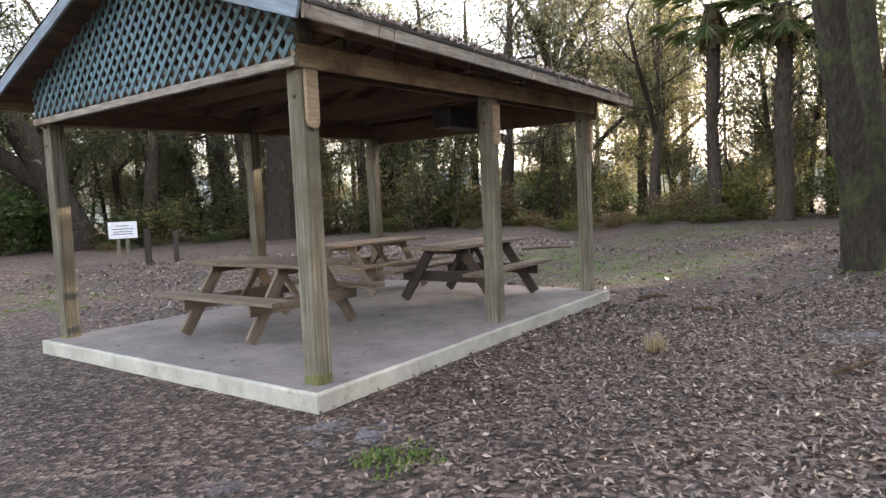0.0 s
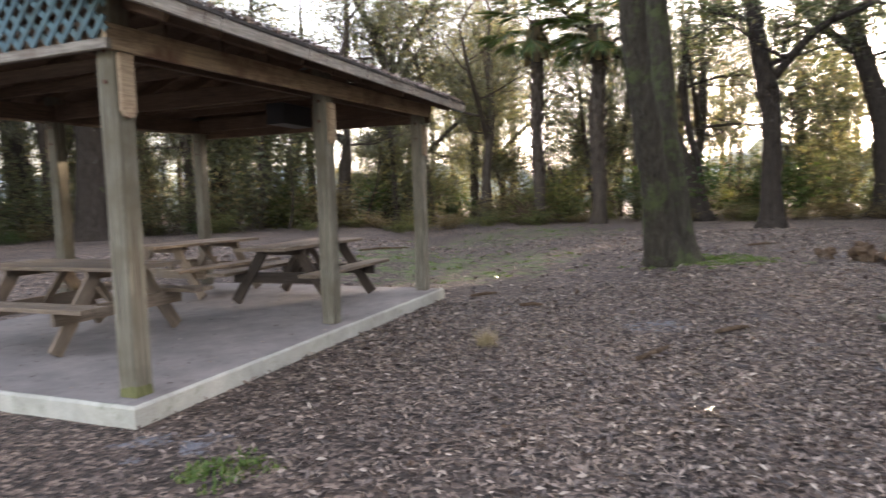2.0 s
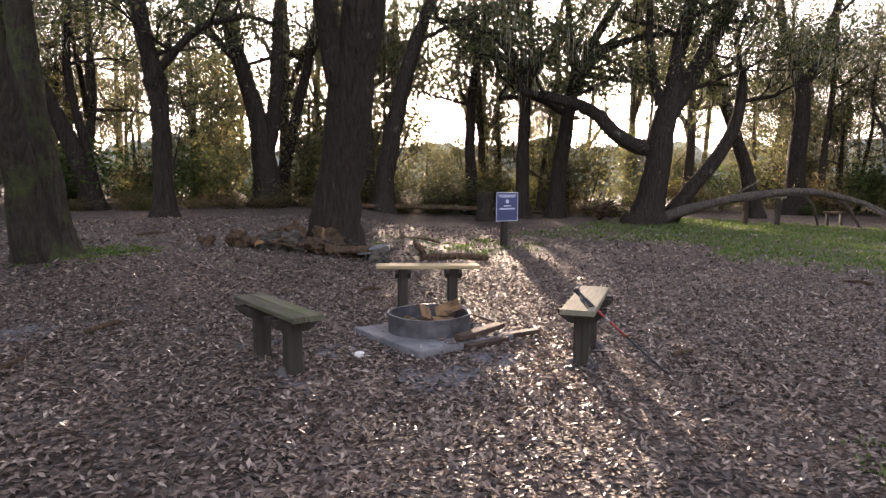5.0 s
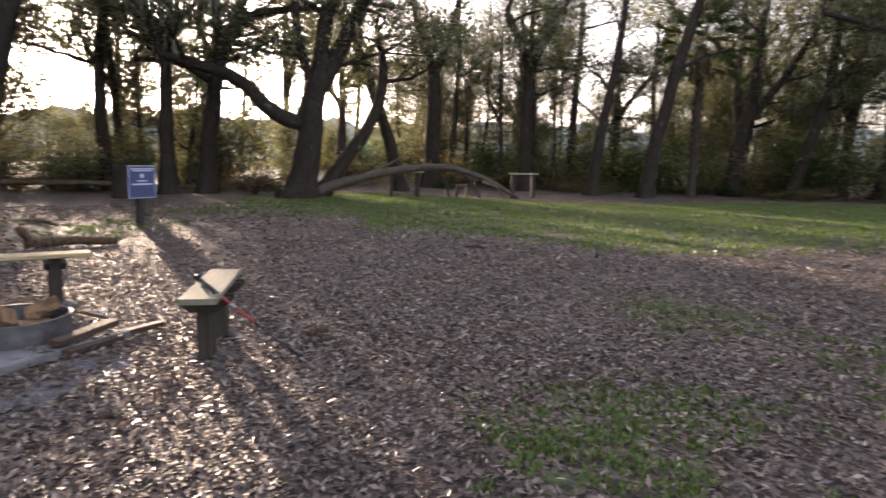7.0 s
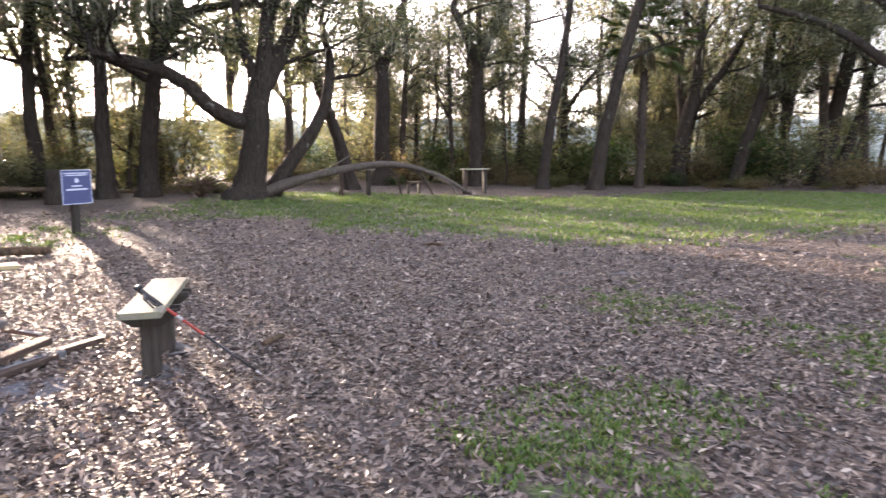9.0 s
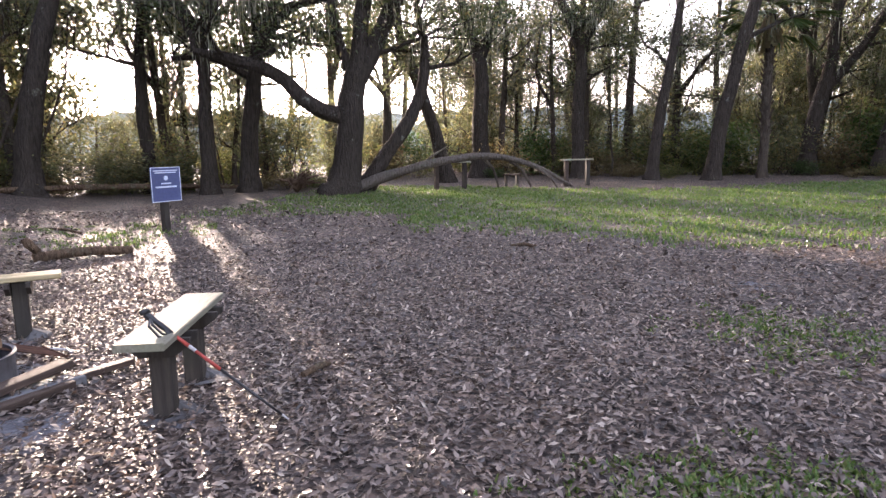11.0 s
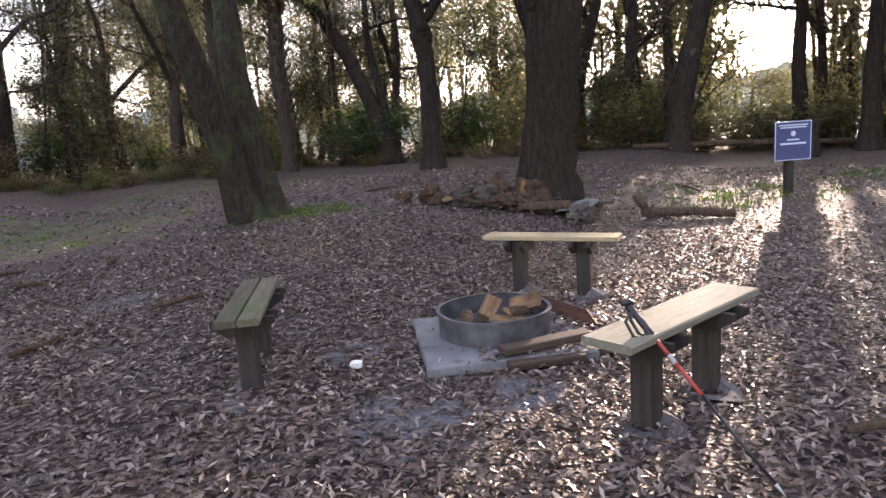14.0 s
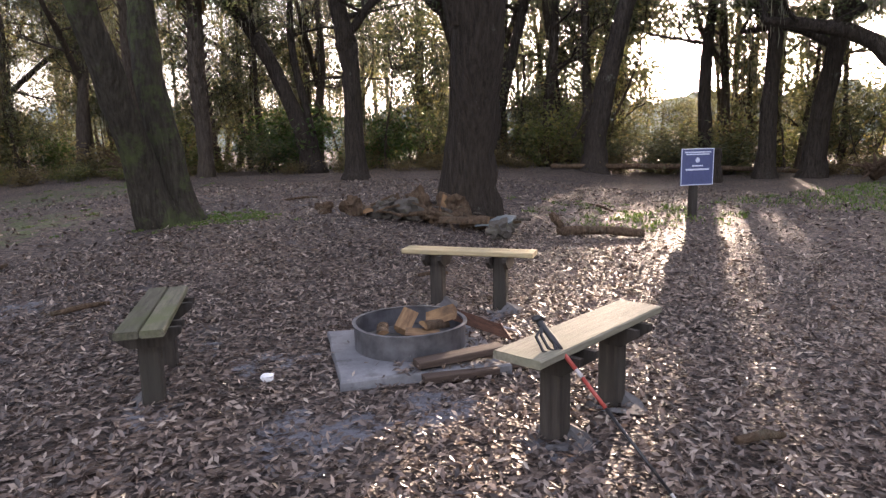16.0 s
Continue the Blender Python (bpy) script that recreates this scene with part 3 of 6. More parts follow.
# dead leaves and twigs caught along the eave
deb = Geo()
P = []
for i in range(2600):
    x, y = rng.uniform(FX, BX), EY - 0.05 + abs(rng.gauss(0, 0.25))
    c = Vector((x, y, roof_z(x, y) + 0.035 + abs(rng.gauss(0, .02))))
    e = Euler((rng.uniform(-.9, .9) + .5, rng.uniform(-.9, .9), rng.uniform(0, 6.3))).to_matrix()
    a, w2 = e @ Vector((rng.uniform(.02, .05), 0, 0)), e @ Vector((0, rng.uniform(.008, .018), 0))
    P.append([c - a, c - w2, c + a, c + w2])
deb.quads(np.array([[tuple(q) for q in r] for r in P]))
for i in range(26):
    x = rng.uniform(FX, BX)
    z = roof_z(x, EY)
    pts = [(x, EY - .06, z + .03)]
    for s in range(3):
        pts.append((x + rng.uniform(-.03, .03) * (s + 1), EY - .07 - rng.uniform(0, .03), z + .03 - rng.uniform(.03, .09) * (s + 1)))
    deb.tube(pts, [.004, .004, .003, .002], 4)
solo("roof_debris", deb, M_LITTER, "dead leaves and twigs lying along the shelter eave", "leaf debris", S, kind="stuff")


# ---- picnic tables ----
def picnic_table(m, label, dark=False):
    t = thing("picnic_table", label, "table", "picnic tables under the shelter", m)
    legm = M_TABLE_DARK if dark else M_TABLE
    L, H, SH = 2.25, 0.85, 0.50
    for i in range(5):
        part("tabletop_plank", Geo().box(L + rng.uniform(-.01, .01), 0.16, 0.044, None, 0.006), M_TABLE, t, "", pose(0, (i - 2) * 0.165, H - 0.02, 0, rng.uniform(-.2, .2), 0))
    for s in (-1, 1):
        for i in range(2):
            part("seat_plank", Geo().box(L, 0.15, 0.044, None, 0.006), M_TABLE, t, "", pose(0, s * (0.66 + i * 0.155), SH - 0.02))
    for x in (-0.62, 0.62):
        part("tabletop_cleat", Geo().box(0.78, 0.045, 0.09, None, 0.004), legm, t, "", pose(x, 0, H - 0.083, 0, 0, 90))
        part("seat_support", Geo().box(1.66, 0.045, 0.15, None, 0.004), legm, t, "", pose(x + 0.042, 0, SH - 0.11, 0, 0, 90))
        for s in (-1, 1):
            a, c = Vector((x, s * 0.80, 0.03)), Vector((x, s * 0.27, H - 0.05))
            d = c - a
            part("leg", Geo().box(d.length, 0.045, 0.15, None, 0.004), legm, t, "", Matrix.Translation((a + c) / 2) @ pose(0, 0, 0, 0, 0, -90 if s > 0 else 90) @ pose(0, 0, 0, 0, -math.degrees(math.atan2(d.z, abs(d.y))), 0))
        a, c = Vector((x * 0.92, 0, SH - 0.15)), Vector((x * 0.25, 0, H - 0.05))
        d = c - a
        part("brace", Geo().box(d.length, 0.09, 0.04, None, 0.004), legm, t, "", Matrix.Translation((a + c) / 2) @ pose(0, 0, 0, 0, -math.degrees(math.atan2(d.z, d.x)), 0))
    return t


picnic_table(pose(-2.62, 7.47, SLAB_T, 0, 0, -31), "weathered brown wooden picnic table with attached benches")
picnic_table(pose(-0.22, 9.6, SLAB_T, 0, 0, 61), "wooden picnic table with dark legs beside a post", True)
picnic_table(pose(-2.1, 11.0, SLAB_T, 0, 0, 55), "sun-edged wooden picnic table at the back of the slab")


# ---- fire circle ----
def log_bench(m, L, W, H, planks, material, label):
    b0 = thing("plank_bench", label, "bench", "benches round the fire ring", m)
    pw = W / planks
    for i in range(planks):
        part("seat_plank", Geo().box(L, pw - (0.006 if planks > 1 else 0), 0.045, None, 0.008), material, b0, "", pose(0, (i - (planks - 1) / 2) * pw, H - 0.0225, rng.uniform(-.5, .5), 0, 0))
    for s in (-1, 1):
        leg = part("post", Geo().box(H - 0.05 + 0.15, 0.125, 0.125, pose(0, 0, (H - 0.05 - 0.15) / 2, 0, -90, 0), 0.012), M_BENCH_LEG, b0, "dark square bench post", pose(s * 0.31, 0, 0))
        g = Geo()
        for y0 in (-0.078, 0.078):
            k = len(g.v)
            for yy in (y0 - 0.018, y0 + 0.018):
                g.v += [(-0.2, yy, H - 0.046), (0.2, yy, H - 0.046), (0.2, yy, H - 0.085), (0.10, yy, H - 0.16), (-0.10, yy, H - 0.16), (-0.2, yy, H - 0.085)]
            g.f += [tuple(k + i for i in range(6)), tuple(k + 6 + i for i in reversed(range(6)))]
            g.f += [(k + i, k + 6 + i, k + 6 + (i + 1) % 6, k + (i + 1) % 6) for i in range(6)]
        part("bracket", g, M_BENCH_LEG, b0, "dark wooden bracket under the seat", pose(s * 0.31, 0, 0) @ pose(0, 0, 0, 0, 0, 90))
        part("footing", Geo().tube([(s * .31, 0, -.05), (s * .31 + .02, .01, .014), (s * .31, 0, .03)], [.21, .16, .08], 11, True, .2, rng), M_FOOT, b0, "dark grey soil heaped at the post")
    return b0


log_bench(pose(6.43, 1.67, 0, 0, 0, 11.7), 1.31, 0.285, 0.55, 1, M_BENCH, "pale weathered plank bench with dark posts")
log_bench(pose(7.46, 4.06, 0, 0, 0, -54), 1.27, 0.24, 0.565, 2, M_BENCH_YELLOW, "yellowish plank bench with dark posts behind fire ring")
log_bench(pose(4.62, 3.76, 0, 0, 0, 69.5), 1.2, 0.28, 0.55, 2, M_BENCH_MOSS, "greenish mossy two-plank bench on dark posts")

RINGP = pose(6.30, 3.30, 0)


def fire_ring():
    r = thing("fire_ring", "grey steel campfire ring on a concrete pad", "fire ring", m=RINGP)
    g = Geo()
    N, R, H = 48, 0.42, 0.235
    for rad, z in ((R, 0.03), (R, H), (R + 0.014, H + 0.004), (R + 0.014, H + 0.016), (R - 0.014, H + 0.016), (R - 0.008, H), (R - 0.008, 0.03)):
        for i in range(N):
            a = 2 * math.pi * i / N
            g.v.append((rad * math.cos(a), rad * math.sin(a), z + 0.004 * math.sin(3 * a)))
    for k in range(6):
        for i in range(N):
            j = (i + 1) % N
            g.f.append((k * N + i, k * N + j, (k + 1) * N + j, (k + 1) * N + i))
    part("steel_band", g, M_RING, r, "grey weathered steel band")
    ash = Geo()
    for j in range(6):
        for i in range(24):
            a = 2 * math.pi * i / 24
            rad = 0.405 * (j + 0.02) / 5
            ash.v.append((rad * math.cos(a), rad * math.sin(a), 0.10 + 0.03 * (1 - j / 5) + rng.uniform(-.01, .01)))
    ash.f = [(j * 24 + i, (j + 1) * 24 + i, (j + 1) * 24 + (i + 1) % 24, j * 24 + (i + 1) % 24) for j in range(5) for i in range(24)]
    part("ash_bed", ash, M_ASH, r, "grey ash bed")


fire_ring()


def slabby(name, w, d, h, material, label, cat, m, seed=1, group=""):
    """A rough flat block with a broken outline."""
    q = random.Random(seed)
    g = Geo()
    pts = []
    for (ax, ay), (bx, by) in (((-w / 2, -d / 2), (w / 2, -d / 2)), ((w / 2, -d / 2), (w / 2, d / 2)), ((w / 2, d / 2), (-w / 2, d / 2)), ((-w / 2, d / 2), (-w / 2, -d / 2))):
        for i in range(8):
            t = i / 8
            pts.append((ax + (bx - ax) * t + q.uniform(-.012, .012), ay + (by - ay) * t + q.uniform(-.012, .012)))
    k = len(pts)
    for s, z in ((1.0, -0.06), (1.0, h - 0.012), (0.985, h)):
        g.v += [(x * s, y * s, z) for x, y in pts]
    for r in range(2):
        g.f += [(r * k + i, r * k + (i + 1) % k, (r + 1) * k + (i + 1) % k, (r + 1) * k + i) for i in range(k)]
    g.f.append(tuple(range(2 * k, 3 * k)))
    return solo(name, g, material, label, cat, m, group)


slabby("concrete_pad", 1.16, 1.16, 0.065, M_PAD, "pale broken concrete pad under the fire ring", "concrete pad", pose(6.27, 3.24, 0, 0, 0, 68), 4)


def plank(a, b2, w, h, material, label, name="board", cat="board", group=""):
    a, b2 = Vector(a), Vector(b2)
    d = b2 - a
    return solo(name, Geo().box(d.length, w, h, None, 0.006), material, label, cat, Matrix.Translation((a + b2) / 2) @ pose(0, 0, 0, 0, -math.degrees(math.atan2(d.z, math.hypot(d.x, d.y))), math.degrees(math.atan2(d.y, d.x))), group)


plank((6.02, 2.79, 0.105), (6.66, 2.66, 0.125), 0.12, 0.05, M_BOARD, "brown board lying across the fire pad's edge", group="boards by the fire ring")
plank((6.0, 2.68, 0.035), (6.5, 2.52, 0.035), 0.10, 0.05, M_BOARD, "old brown board lying by the fire pad", group="boards by the fire ring")
plank((6.56, 2.56, 0.045), (7.0, 2.40, 0.03), 0.09, 0.045, M_BOARD, "old brown board half buried in leaves", group="boards by the fire ring")


def chunk(m, L, R, label, half=True, seed=0, name="split_log"):
    """A piece of firewood: bark on the round side, pale where it was split."""
    q = random.Random(seed)
    t = thing(name, label, "firewood", "firewood", m)
    n2 = 9
    prof = [(R * math.cos(math.pi * i / (n2 - 1) * (1.0 if half else 2.0)) * q.uniform(.93, 1.05), -R * 0.85 * math.sin(math.pi * i / (n2 - 1) * (1.0 if half else 2.0 - 2.0 / n2)) * q.uniform(.93, 1.05)) for i in range(n2)]
    g = Geo()
    for x in (-L / 2, L / 2):
        g.v += [(x, y, z) for y, z in prof]
    g.f = [(i, i + 1, n2 + i + 1, n2 + i) for i in range(n2 - 1)]
    part("bark_side", g, M_DEADWOOD, t, "brown bark")
    e = Geo()
    e.v = [(x, y, z) for x in (-L / 2, L / 2) for y, z in prof]
    e.f = [tuple(range(n2)), tuple(reversed(range(n2, 2 * n2))), (0, n2, 2 * n2 - 1, n2 - 1)]
    part("split_face", e, M_SPLIT, t, "pale orange split wood")
    return t


chunk(pose(6.30, 3.34, 0.25, 25, -18, 40), 0.26, 0.066, "split firewood chunk leaning in fire ring", True, 1)
chunk(pose(6.28, 3.10, 0.205, 10, 5, -35), 0.25, 0.06, "pale split firewood chunk in fire ring", True, 2)
chunk(pose(6.50, 3.20, 0.27, 60, -22, -70), 0.27, 0.065, "firewood log with pale cut end", True, 3)
chunk(pose(6.42, 3.15, 0.22, 200, 8, 10), 0.24, 0.05, "rough firewood piece lying in fire ring", True, 5)
chunk(pose(6.12, 3.4, 0.17, 150, 0, 60), 0.24, 0.05, "charred firewood piece in fire ring", True, 6)

# grill grate tipped off the ring
grate = thing("grill_grate", "rusty iron grill grate tipped over the ring", "grate", m=Matrix.Translation((6.84, 3.16, 0.165)) @ pose(0, 0, 0, 0, 22, -30))
for i in range(12):
    part("grate_bar", Geo().tube([(-0.22, -0.2 + i * 0.036, 0), (0.24, -0.2 + i * 0.036, 0)], [.0055, .0055], 6), M_RUST, grate)
for x in (-0.22, 0.24):
    part("grate_frame_bar", Geo().tube([(x, -0.215, 0.006), (x, 0.215, 0.006)], [.010, .010], 6), M_RUST, grate)
part("handle", Geo().tube([(0.24, 0.1, .01), (0.36, 0.1, .02), (0.36, -0.02, .02)], [.010, .010, .010], 6), M_SILVER, grate, "pale coiled handle")

# crumpled paper
pg = bmesh.new()
bmesh.ops.create_icosphere(pg, subdivisions=2, radius=0.05)
for v in pg.verts:
    v.co *= 0.75 + 0.55 * abs(noise.noise(v.co * 23))
    v.co.z *= 0.7
pm = bpy.data.meshes.new("crumpled_paper")
pg.to_mesh(pm)
pg.free()
pm.materials.append(M_PAPER)
tagged(part("crumpled_paper", pm, M_PAPER, None, "", pose(5.18, 3.32, 0.055)), "crumpled white paper scrap on the leaves", "litter")


def trekking_pole():
    t = thing("trekking_pole", "red and black trekking pole leaning on bench", "trekking pole")
    top, tip = Vector((6.02, 1.62, 0.66)), Vector((6.07, 0.80, 0.01))
    d = (tip - top).normalized()

    def seg(name, a, c, r0, r1, material, label=""):
        part(name, Geo().tube([top + d * a, top + d * c], [r0, r1], 8), material, t, label, smooth=True)
    seg("shaft_upper", 0.17, 0.31, .011, .011, M_RED, "red upper shaft")
    seg("shaft_band", 0.31, 0.36, .0112, .0112, M_SILVER, "silver shaft band")
    seg("shaft_middle", 0.36, 0.54, .010, .010, M_RED, "red middle shaft")
    seg("shaft_lower", 0.54, 0.99, .009, .008, M_CARBON, "black lower shaft")
    seg("tip", 0.99, (tip - top).length, .008, .003, M_SILVER, "metal tip")
    part("grip", Geo().tube([top + d * x for x in (-.015, 0, .03, .07, .11, .15, .19)], [.012, .019, .021, .016, .019, .016, .013], 10), M_BLACK, t, "black moulded grip", smooth=True)
    part("grip_head", Geo().tube([top + Vector((-.035, .01, .015)), top + Vector((0, 0, .02)), top + Vector((.03, -.005, .008))], [.014, .021, .012], 8), M_BLACK, t, "black grip head", smooth=True)
    side = Vector((-1, 0, 0))
    for k, w in ((0, .05), (1, .085)):
        pts = [top + d * .03, top + d * .08 + side * w + Vector((0, 0, .0)), top + d * .16 + side * (w + .015) - Vector((0, 0, .01 * k)), top + d * .20 + side * (w * .5), top + d * .12]
        g = Geo()
        P = [[tuple(pts[i] + Vector((0, -.012, .004))), tuple(pts[i] + Vector((0, .012, -.004))), tuple(pts[i + 1] + Vector((0, .012, -.004))), tuple(pts[i + 1] + Vector((0, -.012, .004)))] for i in range(4)]
        g.tube(pts, [.008] * 5, 5)
        part("wrist_strap", g, M_BLACK, t, "black wrist strap loop")


trekking_pole()


# ---- signs ----
def post_box(w, h, material, parent, m, name="post"):
    return part(name, Geo().box(h, w, w, pose(0, 0, h / 2, 0, -90, 0), 0.008), material, parent, "", m)


sg = thing("notice_sign", "blue notice sign with pale lettering on short post", "sign", m=pose(15.05, 6.63, ground_z(15.05, 6.63) - 0.05, 0, 0, -20.5))
post_box(0.13, 1.05, M_BENCH_LEG, sg, pose(0.0, 0.09, 0))
panel = part("panel", Geo().box(0.72, 0.02, 0.70, None, 0.003), M_SIGN_BLUE, sg, "blue sign panel", pose(0, 0.0, 1.03))
for sx, sz, w, h in ((0, 0.343, 0.72, 0.014), (0, -0.343, 0.72, 0.014), (0.353, 0, 0.014, 0.672), (-0.353, 0, 0.014, 0.672)):
    part("border", Geo().box(w, 0.006, h), M_SIGN_TEXT, sg, "", pose(sx, -0.012, 1.03 + sz))
for z, w, h in ((0.28, 0.58, 0.022), (0.24, 0.52, 0.022), (0.02, 0.24, 0.028), (-0.05, 0.52, 0.034)):
    part("lettering", Geo().box(w, 0.004, h), M_SIGN_TEXT, sg, "pale illegible lettering", pose(0, -0.0125, 1.03 + z))
part("emblem", Geo().tube([(0, -0.010, 1.16), (0, -0.014, 1.16)], [.05, .05], 14), M_SIGN_TEXT, sg, "pale round emblem")

z0 = ground_z(-9.4, 15.2)
ws = thing("notice_board", "small white notice sign on two wooden posts", "sign", m=pose(-9.3, 15.3, z0, 0, 0, 30))
for x in (-0.07, 0.14):
    post_box(0.085, 0.95, M_POST, ws, pose(x, 0.06, 0))
part("panel", Geo().box(0.66, 0.02, 0.42, None, 0.004), M_SIGN_WHITE, ws, "white sign panel", pose(0.05, 0, 0.92))
for z, w in ((0.11, 0.3), (0.03, 0.5), (-0.04, 0.44), (-0.10, 0.48)):
    part("lettering", Geo().box(w, 0.004, 0.022), M_SIGN_GREY, ws, "dark illegible lettering", pose(0.05, -0.0125, 0.92 + z))
for px, py, h, w in ((-8.78, 15.6, 0.95, 0.15), (-8.2, 15.95, 0.85, 0.13)):
    solo("wooden_post", Geo().box(h, w, w, pose(0, 0, h / 2, 0, -90, 0), 0.015), M_BENCH_LEG, "short dark wooden post standing in leaves", "post", pose(px, py, ground_z(px, py) - 0.04, 0, 0, 20), "short posts by the notice sign")


def hitch(x, y, yaw, w, label):
    t = thing("plank_rail", label, "bench", "far wooden benches", pose(x, y, ground_z(x, y), 0, 0, yaw))
    for s in (-1, 1):
        post_box(0.16, 1.1, M_BENCH_LEG if s > 0 else M_BOARD, t, pose(s * w * 0.36, 0, -0.05))
    part("top_plank", Geo().box(w, 0.3, 0.06, None, 0.01), M_BENCH, t, "pale top plank", pose(0, 0, 1.07))


hitch(28.3, 2.2, -60, 1.7, "plain wooden plank on two posts at the wood's edge")
hitch(29.5, -2.85, -66, 1.35, "low wooden plank on two posts at the meadow's end")
tt = thing("low_table", "small low wooden stand at the meadow's end", "stand", m=pose(29.8, -.2, 0, 0, 0, -65))
part("top", Geo().box(0.7, 0.3, 0.05), M_BOARD, tt, "", pose(0, 0, 0.5))
for s in (-1, 1):
    post_box(0.1, 0.5, M_BENCH_LEG, tt, pose(s * .25, 0, -.02), "leg")


# ---- trees ----
HERE = Vector((2.5, -0.4, 0))


def leaf_quads(q, centres, size, spread, count, droop=0.0):
    """Pointed leaf sprays scattered round each centre."""
    c = np.repeat(np.asarray(centres, float), count, axis=0)
    k = len(c)
    c = c + q.normal(0, 1, (k, 3)) * np.asarray(spread)
    yaw, tilt, roll = q.uniform(0, 6.283, k), q.normal(-droop, 0.55, k), q.normal(0, 0.7, k)
    s = size * q.uniform(0.6, 1.35, k)
    a = np.stack([np.cos(yaw) * np.cos(tilt), np.sin(yaw) * np.cos(tilt), np.sin(tilt)], 1)
    w = np.stack([-np.sin(yaw), np.cos(yaw), np.zeros(k)], 1)
    up = np.cross(a, w)
    w = w * np.cos(roll)[:, None] + up * np.sin(roll)[:, None]
    a, w = a * s[:, None], w * (s * q.uniform(0.3, 0.5, k))[:, None]
    return np.stack([c - a, c - w, c + a, c + w], 1)


def moss_quads(q, places, length):
    """Thin hanging strands."""
    P = []
    for p in places:
        for _ in range(q.integers(3, 8)):
            o = np.array(p) + q.normal(0, 0.12, 3) * (1, 1, 0.3)
            h = length * q.uniform(0.3, 1.2)
            w = q.uniform(0.006, 0.022)
            yaw = q.uniform(0, 3.14)
            d = np.array([math.cos(yaw) * w, math.sin(yaw) * w, 0])
            sway = q.normal(0, 0.05, 3) * (1, 1, 0)
            mid = o - (0, 0, h * 0.5) + sway
            P.append([o - d * 0.6, o + d * 0.6, mid + d, mid - d])
            end = o - (0, 0, h) + sway * 0.5
            P.append([mid - d, mid + d, end + d * 0.15, end - d * 0.15])
    return np.array(P)


def grow(q, G, tips, mids, p, d, length, radius, depth, rise=0.12, twist=0.45, sides=6):
    """A crooked branch that forks until it is a twig."""
    pts, rad = [p.copy()], [radius]
    steps = 4 if depth > 0 else 3
    for i in range(steps):
        d = (d + Vector((q.normal(0, twist), q.normal(0, twist), q.normal(rise, twist * 0.6))) * 0.55).normalized()
        p = p + d * (length / steps)
        pts.append(p.copy())
        rad.append(max(0.008, radius * (1 - 0.62 * (i + 1) / steps)))
        if depth <= 1:
            tips.append(tuple(p))
        mids.append(tuple(p))
    G.tube(pts, rad, max(3, sides), False)
    if depth <= 0:
        return
    for i in range(1, steps + 1):
        for _ in range(1 if i < steps else 2):
            side = Vector((q.normal(0, 1), q.normal(0, 1), q.normal(0.15, 0.45))).normalized()
            nd = (d * 0.55 + side * 0.9).normalized()
            grow(q, G, tips, mids, pts[i], nd, length * q.uniform(0.55, 0.8), rad[i] * 0.62, depth - 1, rise, twist, sides - 1)


def smooth_path(pts, per=4):
    out = []
    P = [Vector(p[:3]) for p in pts]
    R = [p[3] for p in pts]
    for i in range(len(P) - 1):
        p0, p1, p2, p3 = P[max(i - 1, 0)], P[i], P[i + 1], P[min(i + 2, len(P) - 1)]
        for k in range(per):
            t = k / per
            c = 0.5 * ((2 * p1) + (p2 - p0) * t + (2 * p0 - 5 * p1 + 4 * p2 - p3) * t * t + (3 * p1 - p0 - 3 * p2 + p3) * t ** 3)
            out.append((c, R[i] + (R[i + 1] - R[i]) * t))
    out.append((P[-1], R[-1]))
    return out


